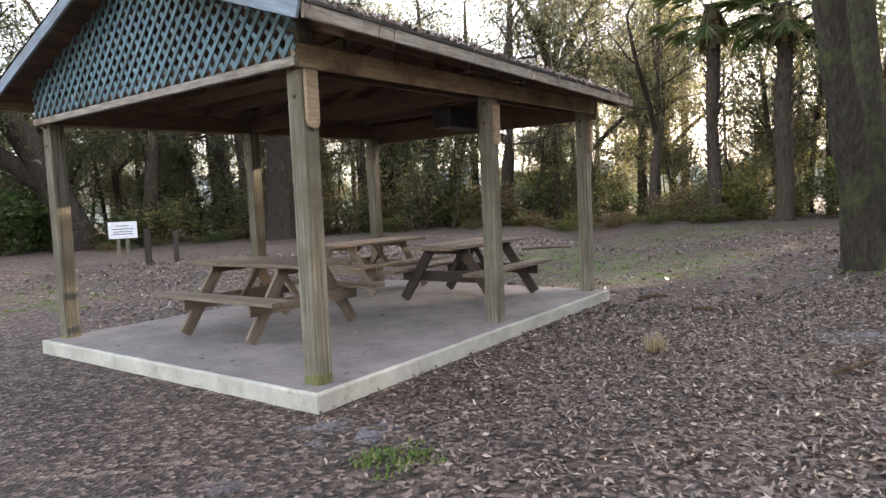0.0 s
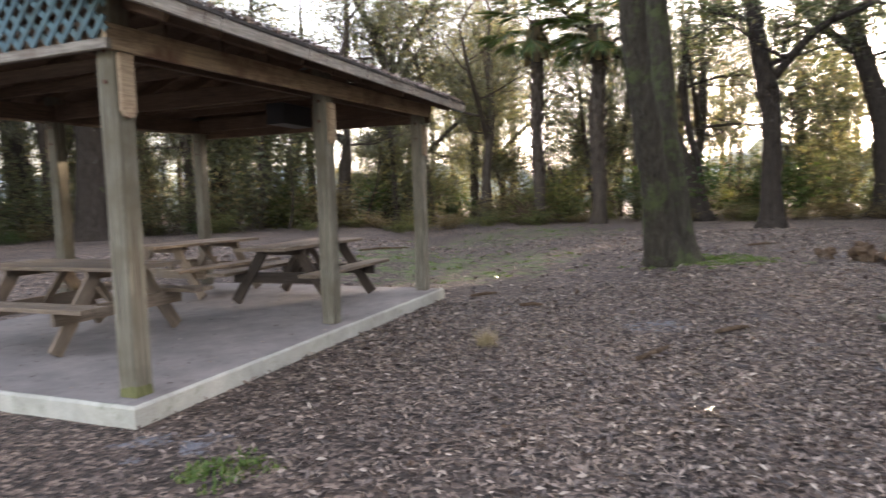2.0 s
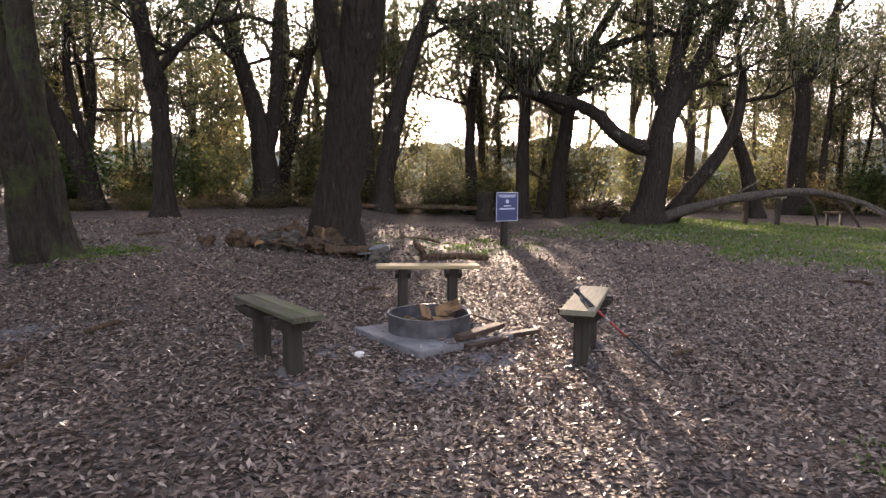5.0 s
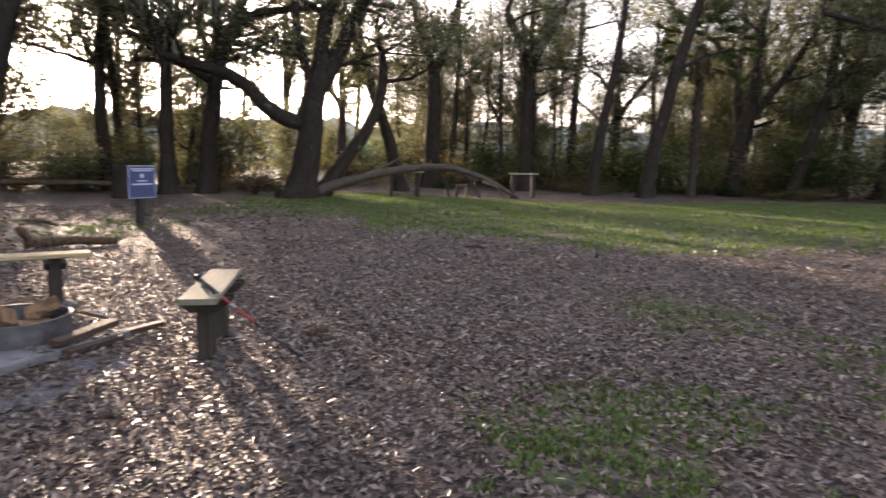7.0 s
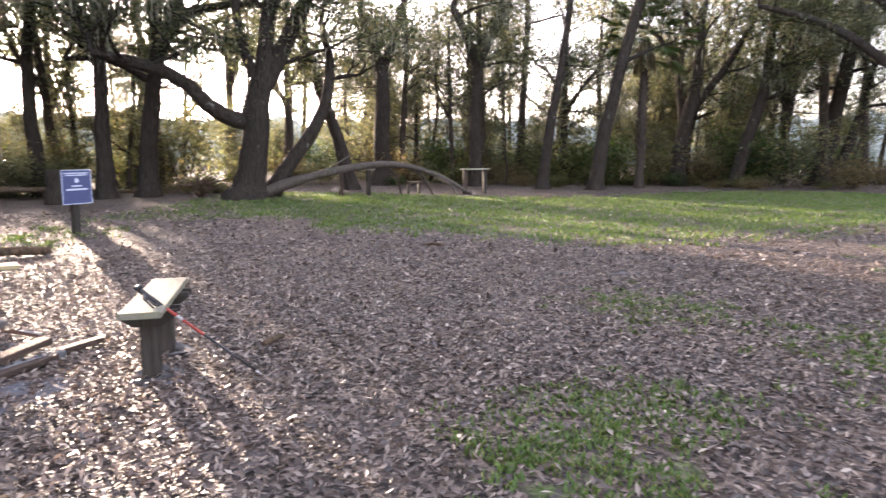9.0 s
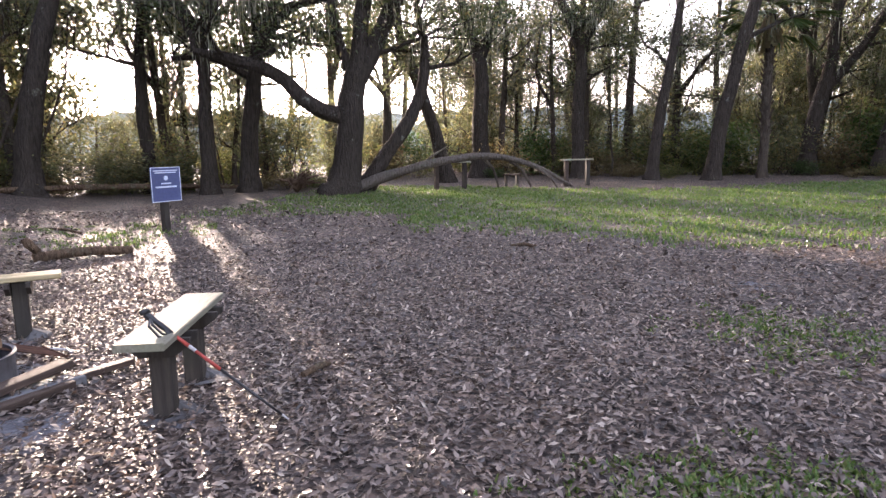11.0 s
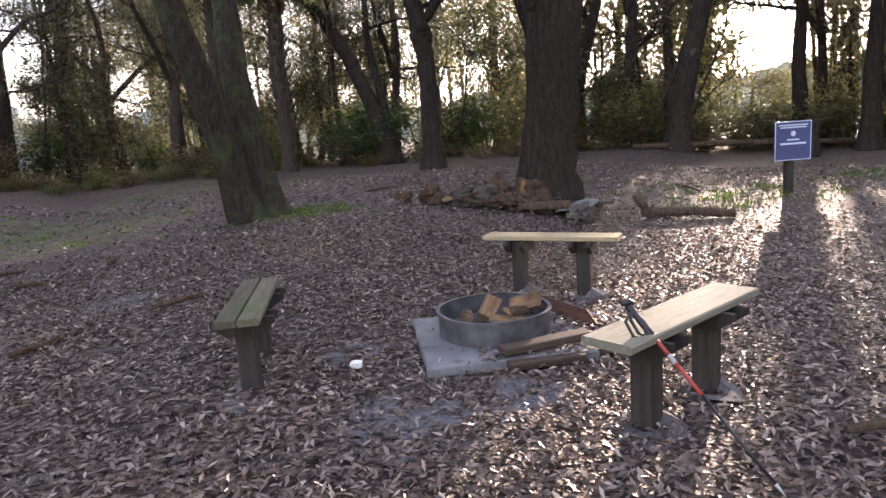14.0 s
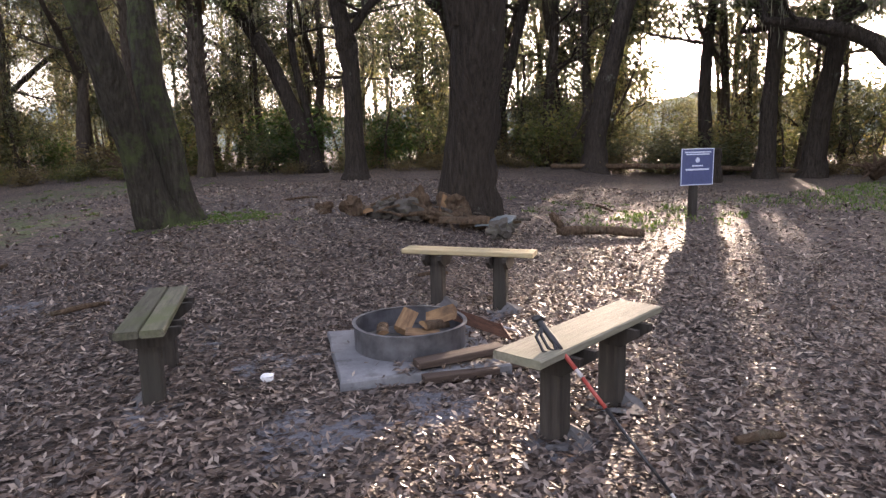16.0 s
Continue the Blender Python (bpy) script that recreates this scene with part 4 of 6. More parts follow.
def oak(name, label, x, y, limbs, seed, leaf=0.11, count=8, bark_m=None, leaf_m=None, crown_from=4.0, boughs=3, moss=0.5, spread=(0.42, 0.42, 0.20), reach=2.6, depth=2, cat="tree", bark_label=""):
    """A tree from its main stems (local x across the view from the clearing, y away from it) with boughs grown on them."""
    q = np.random.default_rng(seed)
    rr = random.Random(seed)
    b2 = Vector((x, y, 0)) - HERE
    yaw = math.degrees(math.atan2(-b2.x, b2.y))
    t = thing(name, label, cat, "", pose(x, y, ground_z(x, y) - 0.06, 0, 0, yaw))
    G, tips, mids = Geo(), [], []
    for li, limb in enumerate(limbs):
        path = smooth_path(limb)
        pts, rad = [], []
        for c, r in path:
            pts.append(c + Vector((rr.uniform(-1, 1), rr.uniform(-1, 1), 0)) * r * 0.10)
            rad.append(r * rr.uniform(0.95, 1.06))
        if limb[0][2] < 0.1:
            # the foot swells into buttress roots
            p1, r1 = pts[1], rad[1]
            low = [pts[0].lerp(p1, k) + Vector((0, 0, -0.1 if k == 0 else 0)) for k in (0, 0.12, 0.35, 0.65)]
            pts, rad = low + pts[1:], [rad[0] + (r1 - rad[0]) * k for k in (0, 0.12, 0.35, 0.65)] + rad[1:]
            rad = [r * (1 + 0.5 * math.exp(-max(0.0, c.z) / 0.38)) for c, r in zip(pts, rad)]
            ph, nl = rr.uniform(0, 6.28), rr.choice((5, 6, 7))

            def foot(z, a, ph=ph, nl=nl):
                k = math.exp(-max(0.0, z) / 0.5)
                return 1 + 0.13 * k * math.sin(nl * a + ph) + 0.08 * k * math.sin(2 * a + ph * 2) + 0.025 * math.sin(9 * a + 1.7 * z)
            G.tube(pts, rad, 26 if limb[0][3] > 0.28 else 12, False, 0.03, rr, foot)
        else:
            G.tube(pts, rad, 12 if rad[0] > 0.25 else 8, False, 0.07, rr)
        high = [(c, r) for c, r in zip(pts, rad) if c.z > crown_from]
        mids += [tuple(c) for c, r in high]
        if high:
            for k in range(boughs):
                c, r = high[min(len(high) - 1, int(len(high) * (k + rr.random()) / boughs))]
                az = rr.uniform(0, 6.283)
                grow(q, G, tips, mids, c, Vector((math.cos(az), math.sin(az), rr.uniform(-0.1, 0.6))).normalized(), reach * rr.uniform(0.7, 1.25), min(0.11, r * 0.45), depth)
            c, r = high[-1]
            grow(q, G, tips, mids, c, Vector((rr.uniform(-.4, .4), rr.uniform(-.4, .4), 1)).normalized(), reach, r * 0.9, depth)
    part("trunk", G, bark_m or M_BARK, t, bark_label, smooth=True)
    if tips:
        C = Geo().quads(leaf_quads(q, tips, leaf, spread, count, 0.15))
        part("crown", C, leaf_m or M_LEAF, t)["kind"] = "stuff"
        if moss:
            pick = [m2 for m2 in mids if q.random() < moss * 0.24]
            if pick:
                part("hanging_moss", Geo().quads(moss_quads(q, pick, 0.65)), M_MOSS, t, "grey hanging moss")["kind"] = "stuff"
    return t


OAKL = "live oak with dark rough bark and hanging moss"
# oaks standing in the clearing
oak("oak_tree", "massive oak trunk with furrowed brown bark and woodpile", 10.98, 8.62, [
    [(0, 0, 0, .50), (0.06, -.12, 0.9, .46), (0.24, -.5, 2.6, .42), (0.50, -1.05, 4.6, .385), (0.78, -1.5, 7.0, .32), (0.8, -1.6, 9.5, .24)],
    [(0.0, -.8, 3.3, .22), (-0.25, -1.1, 4.5, .19), (-0.65, -1.6, 6.0, .16), (-1.0, -2.2, 8.0, .10)],
    [(0.4, -.9, 4.6, .2), (1.3, -.4, 6.0, .17), (2.5, 0.2, 7.4, .11)]], 21, 0.06, 20, crown_from=5.2, boughs=5, reach=2.8)
oak("oak_tree", "twin-stemmed leaning oak with mossy lichen-spotted bark", 6.2, 10.5, [
    [(-0.1, 0, 0, .31), (-0.25, -.3, 0.9, .25), (-0.52, -.85, 2.4, .215), (-0.78, -1.4, 3.9, .20), (-0.8, -2.0, 6.0, .17), (-0.5, -2.4, 8.5, .12)],
    [(0.14, 0.12, 0, .33), (0.12, 0.1, 0.9, .25), (-0.06, .05, 2.4, .22), (-0.14, .2, 3.9, .20), (-0.15, .4, 6.0, .17), (0.2, .8, 8.5, .13)]], 22, 0.065, 18, M_BARK_MOSS, crown_from=5.5, boughs=5)
oak("oak_tree", "large oak with thick dark trunk beside the meadow", 11.2, -9.96, [
    [(0, 0, 0, .62), (0.0, 0, 0.8, .54), (-0.12, 0, 2.2, .50), (-0.2, 0, 3.6, .48), (-0.4, 0, 5.2, .38), (-0.7, 0.2, 8.0, .26)],
    [(0.05, 0, 3.2, .30), (0.55, 0.1, 4.3, .24), (1.2, 0.3, 5.6, .18), (2.6, 0.5, 7.0, .12)],
    [(0.3, 0, 4.9, .25), (-1.2, -0.4, 5.6, .2), (-3.4, -0.8, 6.3, .15), (-5.2, -1.2, 6.6, .09)]], 23, 0.075, 14, crown_from=5.0, boughs=5)
# the wood's edge, sunward
oak("oak_tree", "spreading live oak forking low with a drooping limb", 26.4, 6.06, [
    [(0, 0, 0, .62), (0.2, 0, 1.6, .52), (0.45, 0, 3.6, .46), (0.7, 0, 5.0, .32), (1.0, 0.1, 7.0, .27), (1.6, .3, 10, .17)],
    [(0.5, 0, 3.9, .36), (1.4, 0.1, 5.6, .31), (2.5, 0.1, 7.8, .26), (3.6, .3, 10.2, .16)],
    [(0.1, 0, 2.9, .32), (-1.0, -.2, 3.3, .29), (-2.2, -.3, 4.4, .25), (-3.6, -.3, 4.9, .2), (-5.0, -.3, 5.2, .12)],
    [(0.35, 0, 4.6, .20), (-.1, 0, 6.4, .16), (-.2, 0, 9, .1)],
    [(0.7, .6, 0, .34), (1.7, .6, 1.5, .28), (2.9, .7, 3.3, .24), (3.3, .8, 5.2, .18), (3.0, .9, 7, .1)]], 31, 0.085, 12, crown_from=4.6, moss=0.9)
oak("oak_tree", OAKL, 27.9, 10.4, [
    [(0, 0, 0, .38), (0.1, 0, 2.0, .32), (0.5, 0, 5.0, .29), (0.7, 0, 6.2, .26), (0.4, .1, 8.2, .18), (.2, .2, 10.5, .12)],
    [(0.7, 0, 6.0, .22), (1.6, 0, 8.0, .19), (3.0, .2, 10.2, .14)],
    [(0.6, 0, 5.6, .2), (1.8, 0, 7.2, .17), (3.5, 0, 7.8, .14), (5.5, .1, 7.9, .09)],
    [(.3, 0, 4.6, .16), (-1.0, 0, 5.3, .13), (-2.6, 0, 5.3, .08)]], 32, 0.085, 12, crown_from=5.0, moss=0.8)
oak("oak_tree", OAKL, 26.9, 11.6, [
    [(0, 0, 0, .30), (0.0, 0, 2.6, .26), (0.05, 0, 5.0, .23), (-0.3, 0, 6.6, .2), (-1.4, 0, 8.0, .16), (-3.8, 0, 8.6, .11)],
    [(.05, 0, 5.0, .16), (0.3, 0, 7.0, .13), (0.1, 0, 9.5, .08)]], 33, 0.085, 12, crown_from=6.2, moss=0.6)
oak("oak_tree", "slender oak leaning against the low sun", 23.4, 16.6, [
    [(0, 0, 0, .48), (0.2, 0, 2.0, .40), (0.8, 0, 5.0, .33), (1.7, 0, 8.0, .26), (3.0, 0, 11, .16)]], 34, 0.085, 12, crown_from=7.0, moss=0.5)
oak("oak_tree", "double-stemmed oak at the wood's edge", 21.3, 21.4, [
    [(0, 0, 0, .62), (-0.1, 0, 2.0, .52), (-0.5, 0, 4.6, .38), (-1.5, 0, 8.0, .28), (-2.0, 0, 11, .18)],
    [(0.1, 0, 2.6, .34), (0.5, 0, 5.2, .30), (0.6, .2, 8.0, .25), (.9, .3, 11, .16)],
    [(-1.0, 0, 6.3, .22), (-2.4, 0, 7.6, .18), (-4.0, 0, 9.6, .11)]], 35, 0.085, 12, crown_from=5.5, moss=0.5)
oak("oak_tree", OAKL, 23.1, 22.6, [
    [(0, 0, 0, .32), (0.5, 0, 2.6, .27), (1.2, 0, 5.4, .23), (2.0, 0, 8.2, .18), (3.4, 0, 10.6, .12)]], 36, 0.085, 12, crown_from=5.5, moss=0.4)
oak("oak_tree", "straight dark oak with a burl on its trunk", 13.7, 18.0, [
    [(0, 0, 0, .34), (0.02, 0, 1.8, .28), (-0.02, 0, 3.5, .27), (-0.1, 0, 4.2, .36), (-0.2, 0, 4.7, .27), (-0.5, 0, 6.5, .24), (-1.0, 0.3, 9.5, .16)],
    [(-0.1, 0, 4.5, .14), (1.2, 0, 6.0, .12), (2.6, .3, 6.6, .07)]], 37, 0.085, 12, crown_from=5.0, moss=0.5)
oak("oak_tree", "oak stem leaning over the undergrowth", 15.0, 24.2, [
    [(0, 0, 0, .40), (-0.4, 0, 2.0, .33), (-1.4, 0, 4.4, .28), (-2.6, 0, 6.4, .22), (-4.4, 0, 8.4, .14)],
    [(.3, .2, 0, .22), (-.1, .2, 2.4, .18), (-.6, .2, 5.5, .14), (-.3, .2, 9, .08)]], 38, 0.085, 12, crown_from=4.5, moss=0.5)
oak("oak_tree", OAKL, 28.0, 14.6, [
    [(0, 0, 0, .30), (-0.2, 0, 3.0, .24), (-0.1, 0, 6.0, .2), (0.5, 0, 9.5, .12)]], 39, 0.085, 12, crown_from=4.5, moss=0.6)
# beyond the meadow
oak("oak_tree", OAKL, 33.5, 2.9, [
    [(0, 0, 0, .34), (-0.6, 0, 2.6, .29), (-1.5, 0, 5.2, .25), (-2.2, 0, 7.4, .2), (-2.0, 0, 10, .12)]], 41, 0.085, 12, crown_from=4.5, moss=1.0)
oak("oak_tree", "tall pale-barked oak forking high", 38.5, 1.6, [
    [(0, 0, 0, .52), (0, 0, 3.0, .42), (0.0, 0, 6.2, .36), (-0.9, 0, 9.0, .26), (-1.4, 0, 12, .16)],
    [(0, 0, 6.2, .26), (1.0, 0, 9.0, .22), (1.7, 0, 12, .14)]], 42, 0.085, 12, crown_from=6.0, moss=1.0)
oak("oak_tree", OAKL, 37.0, -3.6, [
    [(0, 0, 0, .36), (-0.1, 0, 3.5, .30), (0.0, 0, 6.5, .26), (-1.3, 0, 9.5, .18)],
    [(0, 0, 6.4, .2), (1.3, 0, 9.0, .16), (2.4, 0, 11, .1)]], 43, 0.085, 12, crown_from=4.5, moss=1.2)
oak("oak_tree", OAKL, 33.6, -6.6, [
    [(0, 0, 0, .28), (0.3, 0, 3.0, .24), (0.8, 0, 6.0, .2), (1.2, 0, 9.5, .13)]], 44, 0.085, 12, crown_from=4.0, moss=1.0)
oak("oak_tree", "dark slanting oak with sunlit reddish foot", 32.9, -9.1, [
    [(0, 0, 0, .36), (0.2, 0, 2.0, .31), (0.7, 0, 4.6, .28), (1.4, 0, 7.6, .24), (2.4, 0, 11, .16)]], 45, 0.085, 12, crown_from=5.5, moss=1.0)
oak("oak_tree", OAKL, 36.7, -14.6, [
    [(0, 0, 0, .42), (0.2, 0, 2.5, .35), (0.8, 0, 5.6, .28), (0.9, 0, 9.0, .18)],
    [(.5, 0, 4.0, .24), (2.0, 0, 6.0, .19), (3.4, 0, 8.6, .12)]], 46, 0.085, 12, crown_from=4.0, moss=1.0)
oak("oak_tree", OAKL, 35.4, -17.2, [
    [(0, 0, 0, .34), (0.6, 0, 2.8, .29), (1.2, 0, 5.2, .26), (1.4, 0, 8.6, .16)],
    [(1.2, 0, 5.2, .2), (2.4, 0, 7.2, .16), (3.2, 0, 9.4, .1)]], 47, 0.085, 12, crown_from=4.0, moss=0.9)
oak("oak_tree", OAKL, 37.1, -22.9, [
    [(0, 0, 0, .50), (0.4, 0, 3.0, .42), (0.9, 0, 6.2, .36), (1.4, 0, 10, .22)],
    [(.6, .4, 0, .28), (1.6, .4, 3.4, .22), (2.2, .4, 6.6, .15)]], 48, 0.085, 12, crown_from=4.0, moss=0.9)
oak("oak_tree", "crooked oak with long low boughs over the meadow", 28.6, -22.4, [
    [(0, 0, 0, .48), (-0.2, 0, 2.4, .40), (-0.5, 0, 5.6, .36), (-0.4, 0, 8.0, .3), (.0, 0, 11, .2)],
    [(-.5, 0, 5.6, .28), (-1.6, -.3, 7.6, .24), (-3.4, -.6, 9.4, .18), (-5.5, -.8, 10.6, .1)],
    [(-.4, 0, 4.2, .26), (-2.2, -.4, 6.0, .22), (-4.4, -.8, 7.6, .17), (-7.0, -1.2, 8.6, .09)],
    [(-.3, 0, 6.8, .2), (1.4, 0, 8.6, .16), (3.2, 0, 9.6, .09)]], 49, 0.085, 12, crown_from=6.0, moss=0.7)
oak("oak_tree", "round-crowned oak alone beside the open field", 30.2, -34.6, [
    [(0, 0, 0, .46), (0.5, 0, 2.6, .38), (1.5, 0, 6.2, .32), (1.8, 0, 10, .2)],
    [(1.2, 0, 5.2, .2), (-.6, 0, 7.0, .15), (-2.6, 0, 8.2, .08)],
    [(1.3, 0, 5.6, .22), (3.0, 0, 7.4, .17), (4.4, 0, 9.6, .1)]], 50, 0.085, 12, crown_from=5.0, moss=0.6)
# behind the shelter
oak("oak_tree", OAKL, -9.0, 26.5, [
    [(0, 0, 0, .62), (0.05, 0, 2.0, .56), (0.1, 0, 4.5, .5), (-0.3, 0, 7.5, .36)],
    [(.1, 0, 4.2, .3), (1.6, 0, 5.6, .24), (3.4, 0, 6.6, .14)]], 61, 0.085, 13, crown_from=3.6, moss=0.6)
oak("oak_tree", OAKL, -6.0, 36.0, [
    [(0, 0, 0, .44), (0.1, 0, 3, .36), (0.4, 0, 7, .28)]], 62, 0.085, 13, crown_from=3.8, moss=0.6)
oak("oak_tree", OAKL, -2.6, 37.0, [
    [(0, 0, 0, .44), (0.5, 0, 3, .36), (1.4, 0, 7, .26)]], 63, 0.085, 13, crown_from=3.6, moss=0.6)
oak("oak_tree", "large dark oak leaning away behind the notice posts", -16.4, 24.0, [
    [(0, 0, 0, .70), (-0.6, 0, 2.2, .6), (-1.6, 0, 4.6, .48), (-3.4, 0, 7.0, .3)],
    [(-.4, 0, 2.0, .4), (-2.4, 0, 3.8, .32), (-5, 0, 5.0, .2)]], 64, 0.085, 13, crown_from=3.6, moss=0.6)
oak("oak_tree", OAKL, -13.5, 33.0, [
    [(0, 0, 0, .36), (-0.5, 0, 3, .3), (-1.2, 0, 7, .2)]], 65, 0.085, 13, crown_from=3.6, moss=0.6)
oak("oak_tree", "bare-branched oak rising behind the shelter roof", 3.5, 38.0, [
    [(0, 0, 0, .5), (0, 0, 4, .42), (0.2, 0, 8.4, .34), (-.8, 0, 11.5, .22), (-2.2, 0, 14, .12)],
    [(.2, 0, 8.2, .26), (1.5, 0, 11, .2), (3.4, 0, 13.6, .12)],
    [(.2, 0, 9.2, .2), (.9, 0, 12, .14), (.9, 0, 15, .08)]], 66, 0.13, 3, crown_from=6.0, moss=0.4)


def palm(x, y, h, r, seed, label, skirt=True, nf=30):
    q = np.random.default_rng(seed)
    rr = random.Random(seed)
    t = thing("cabbage_palm", label, "palm", "", pose(x, y, ground_z(x, y) - 0.05))
    g = Geo()
    pts = [(0.04 * math.sin(i), 0.03 * math.cos(i * 1.3), h * i / 10) for i in range(11)]
    g.tube(pts, [r * 1.3] + [r * rr.uniform(.9, 1.05) for _ in range(10)], 10, False, 0.08, rr)
    for i in range(int(60 * h / 6)):
        a = i * 2.4
        z = h * (0.25 + 0.75 * (i / (60 * h / 6)))
        g.tube([(math.cos(a) * r * .9, math.sin(a) * r * .9, z), (math.cos(a) * r * 1.5, math.sin(a) * r * 1.5, z + .22)], [.05, .03], 4, False)
    part("trunk", g, M_BARK_FAR, t, "boot-studded palm trunk", smooth=True)
    F = []
    for k in range(nf):
        a = k * 2.4 + rr.uniform(-.2, .2)
        el = 1.25 - 2.0 * (k / nf) + rr.uniform(-.1, .1)
        d = Vector((math.cos(a) * math.cos(el), math.sin(a) * math.cos(el), math.sin(el)))
        L = rr.uniform(.8, 1.1) * (1.35 if h > 2 else 0.55)
        root = Vector((0, 0, h)) + d * 0.2
        hub = root + d * L
        w = d.cross(Vector((0, 0, 1))).normalized()
        F.append([tuple(root - w * .015), tuple(root + w * .015), tuple(hub + w * .012), tuple(hub - w * .012)])
        for j in range(19):
            b3 = -1.35 + 2.7 * j / 18
            e = (d * math.cos(b3) + w * math.sin(b3)).normalized()
            tip = hub + e * L * rr.uniform(.75, 1.0) - Vector((0, 0, rr.uniform(.08, .35)))
            n2 = e.cross(Vector((0, 0, 1))).normalized() * .05
            mid = hub.lerp(tip, .5) + Vector((0, 0, .05))
            F.append([tuple(hub), tuple(mid - n2), tuple(tip), tuple(mid + n2)])
    part("fronds", Geo().quads(np.array(F)), M_PALM, t, "green fan fronds")
    if skirt:
        F = []
        for k in range(40):
            a = rr.uniform(0, 6.28)
            L = rr.uniform(.6, 1.5)
            p = Vector((math.cos(a) * r, math.sin(a) * r, h - rr.uniform(0, .5)))
            e = p + Vector((math.cos(a) * .35, math.sin(a) * .35, -L))
            w = Vector((-math.sin(a), math.cos(a), 0)) * .12
            F.append([tuple(p - w * .3), tuple(p + w * .3), tuple(e + w), tuple(e - w)])
        part("dead_frond_skirt", Geo().quads(np.array(F)), M_SHRUB_DRY, t, "brown hanging dead fronds")
    return t


palm(10.9, 24.8, 8.0, 0.30, 5, "tall cabbage palm with green fronds and boots")
palm(8.9, 26.5, 8.6, 0.26, 6, "tall cabbage palm among oak crowns")
palm(34.5, -11.8, 7.5, 0.22, 7, "cabbage palm with brown skirt at the wood's edge")
palm(-14.5, 24.0, 0.4, 0.2, 8, "small green fan palm near the posts", False, 16)


# ---- woods all round: copies of a few grown trees and shrubs ----
def far_place(az, dist):
    return HERE.x + math.sin(radians(az)) * dist, HERE.y + math.cos(radians(az)) * dist


PROTO, TALL = [], []
for s in range(4):
    q = random.Random(100 + s)
    lean = q.uniform(-.15, .15)
    limbs = [[(0, 0, 0, .13), (lean * 2, 0, 1.6, .11), (lean * 4, .2, 3.4, .09), (lean * 6, .2, 5.4, .05)]]
    if s % 2:
        limbs.append([(lean * 2, 0, 1.8, .08), (q.uniform(.5, 1) * (1 if s > 2 else -1), .3, 3.2, .06), (q.uniform(1, 1.6) * (1 if s > 2 else -1), .6, 4.6, .04)])
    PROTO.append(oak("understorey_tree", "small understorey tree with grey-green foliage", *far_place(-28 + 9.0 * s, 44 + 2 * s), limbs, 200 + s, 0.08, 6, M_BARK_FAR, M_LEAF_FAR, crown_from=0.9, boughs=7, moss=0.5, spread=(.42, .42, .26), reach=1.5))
for s in range(4):
    q = random.Random(140 + s)
    lean = q.uniform(-.12, .12)
    limbs = [[(0, 0, 0, .24), (lean * 3, 0, 3, .2), (lean * 6.5, .2, 7, .16), (lean * 9, .2, 11, .09)]]
    if s % 2:
        limbs.append([(lean * 4, 0, 4.6, .15), (q.uniform(1, 2) * (1 if s > 2 else -1), .3, 7, .11), (q.uniform(1.5, 3) * (1 if s > 2 else -1), .6, 10, .06)])
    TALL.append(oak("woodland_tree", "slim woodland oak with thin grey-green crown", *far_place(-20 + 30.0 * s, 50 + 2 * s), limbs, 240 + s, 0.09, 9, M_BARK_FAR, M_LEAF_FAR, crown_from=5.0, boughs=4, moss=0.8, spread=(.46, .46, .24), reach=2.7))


BARE = []
for s in range(3):
    q = random.Random(180 + s)
    k = 1 if s % 2 else -1
    limbs = [[(0, 0, 0, .26), (k * .2, 0, 2.4, .22), (k * .5, .2, 5, .18), (k * .3, .2, 7.5, .13), (k * .8, .1, 10, .07)],
             [(k * .4, 0, 4.0, .15), (-k * 1.2, .3, 5.6, .12), (-k * 2.4, .5, 6.6, .09), (-k * 3.4, .6, 8.4, .05)],
             [(k * .45, 0, 5.2, .14), (k * 1.8, -.3, 6.8, .11), (k * 3.0, -.4, 7.4, .08), (k * 4.2, -.4, 8.8, .05)]]
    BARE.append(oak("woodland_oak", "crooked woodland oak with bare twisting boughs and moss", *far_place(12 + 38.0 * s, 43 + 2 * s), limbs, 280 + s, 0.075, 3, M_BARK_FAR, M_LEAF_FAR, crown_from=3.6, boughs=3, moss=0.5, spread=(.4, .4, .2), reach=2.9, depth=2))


def shrub(x, y, seed, material, h, w, count, leaf, label):
    q = np.random.default_rng(seed)
    t = thing("shrub", label, "shrub", "undergrowth", pose(x, y, ground_z(x, y) - 0.05))
    G, tips, mids = Geo(), [], []
    for k in range(9):
        a = q.uniform(0, 6.28)
        grow(q, G, tips, mids, Vector((q.normal(0, w * .25), q.normal(0, w * .25), 0)), Vector((math.cos(a) * .5, math.sin(a) * .5, 1)).normalized(), h * q.uniform(.5, .8), 0.03, 1, 0.1, 0.5, 4)
    part("stem", G, M_BARK_FAR, t)
    part("foliage", Geo().quads(leaf_quads(q, tips, leaf, (w * .28, w * .28, h * .10), count)), material, t)
    return t


SHRUBS = [shrub(*far_place(40, 36), 1, M_SHRUB, 2.4, 1.4, 10, .11, "leafy yellow-green shrub at the wood's edge"),
          shrub(*far_place(44, 33), 2, M_SHRUB_DRY, 2.0, 1.6, 9, .10, "dry brownish shrub at the wood's edge"),
          shrub(*far_place(24, 32), 3, M_SHRUB_DARK, 2.8, 1.7, 14, .12, "dark glossy evergreen shrub"),
          shrub(*far_place(71, 37), 4, M_LEAF_FAR, 4.4, 2.0, 10, .14, "tall grey-green thicket shrub")]


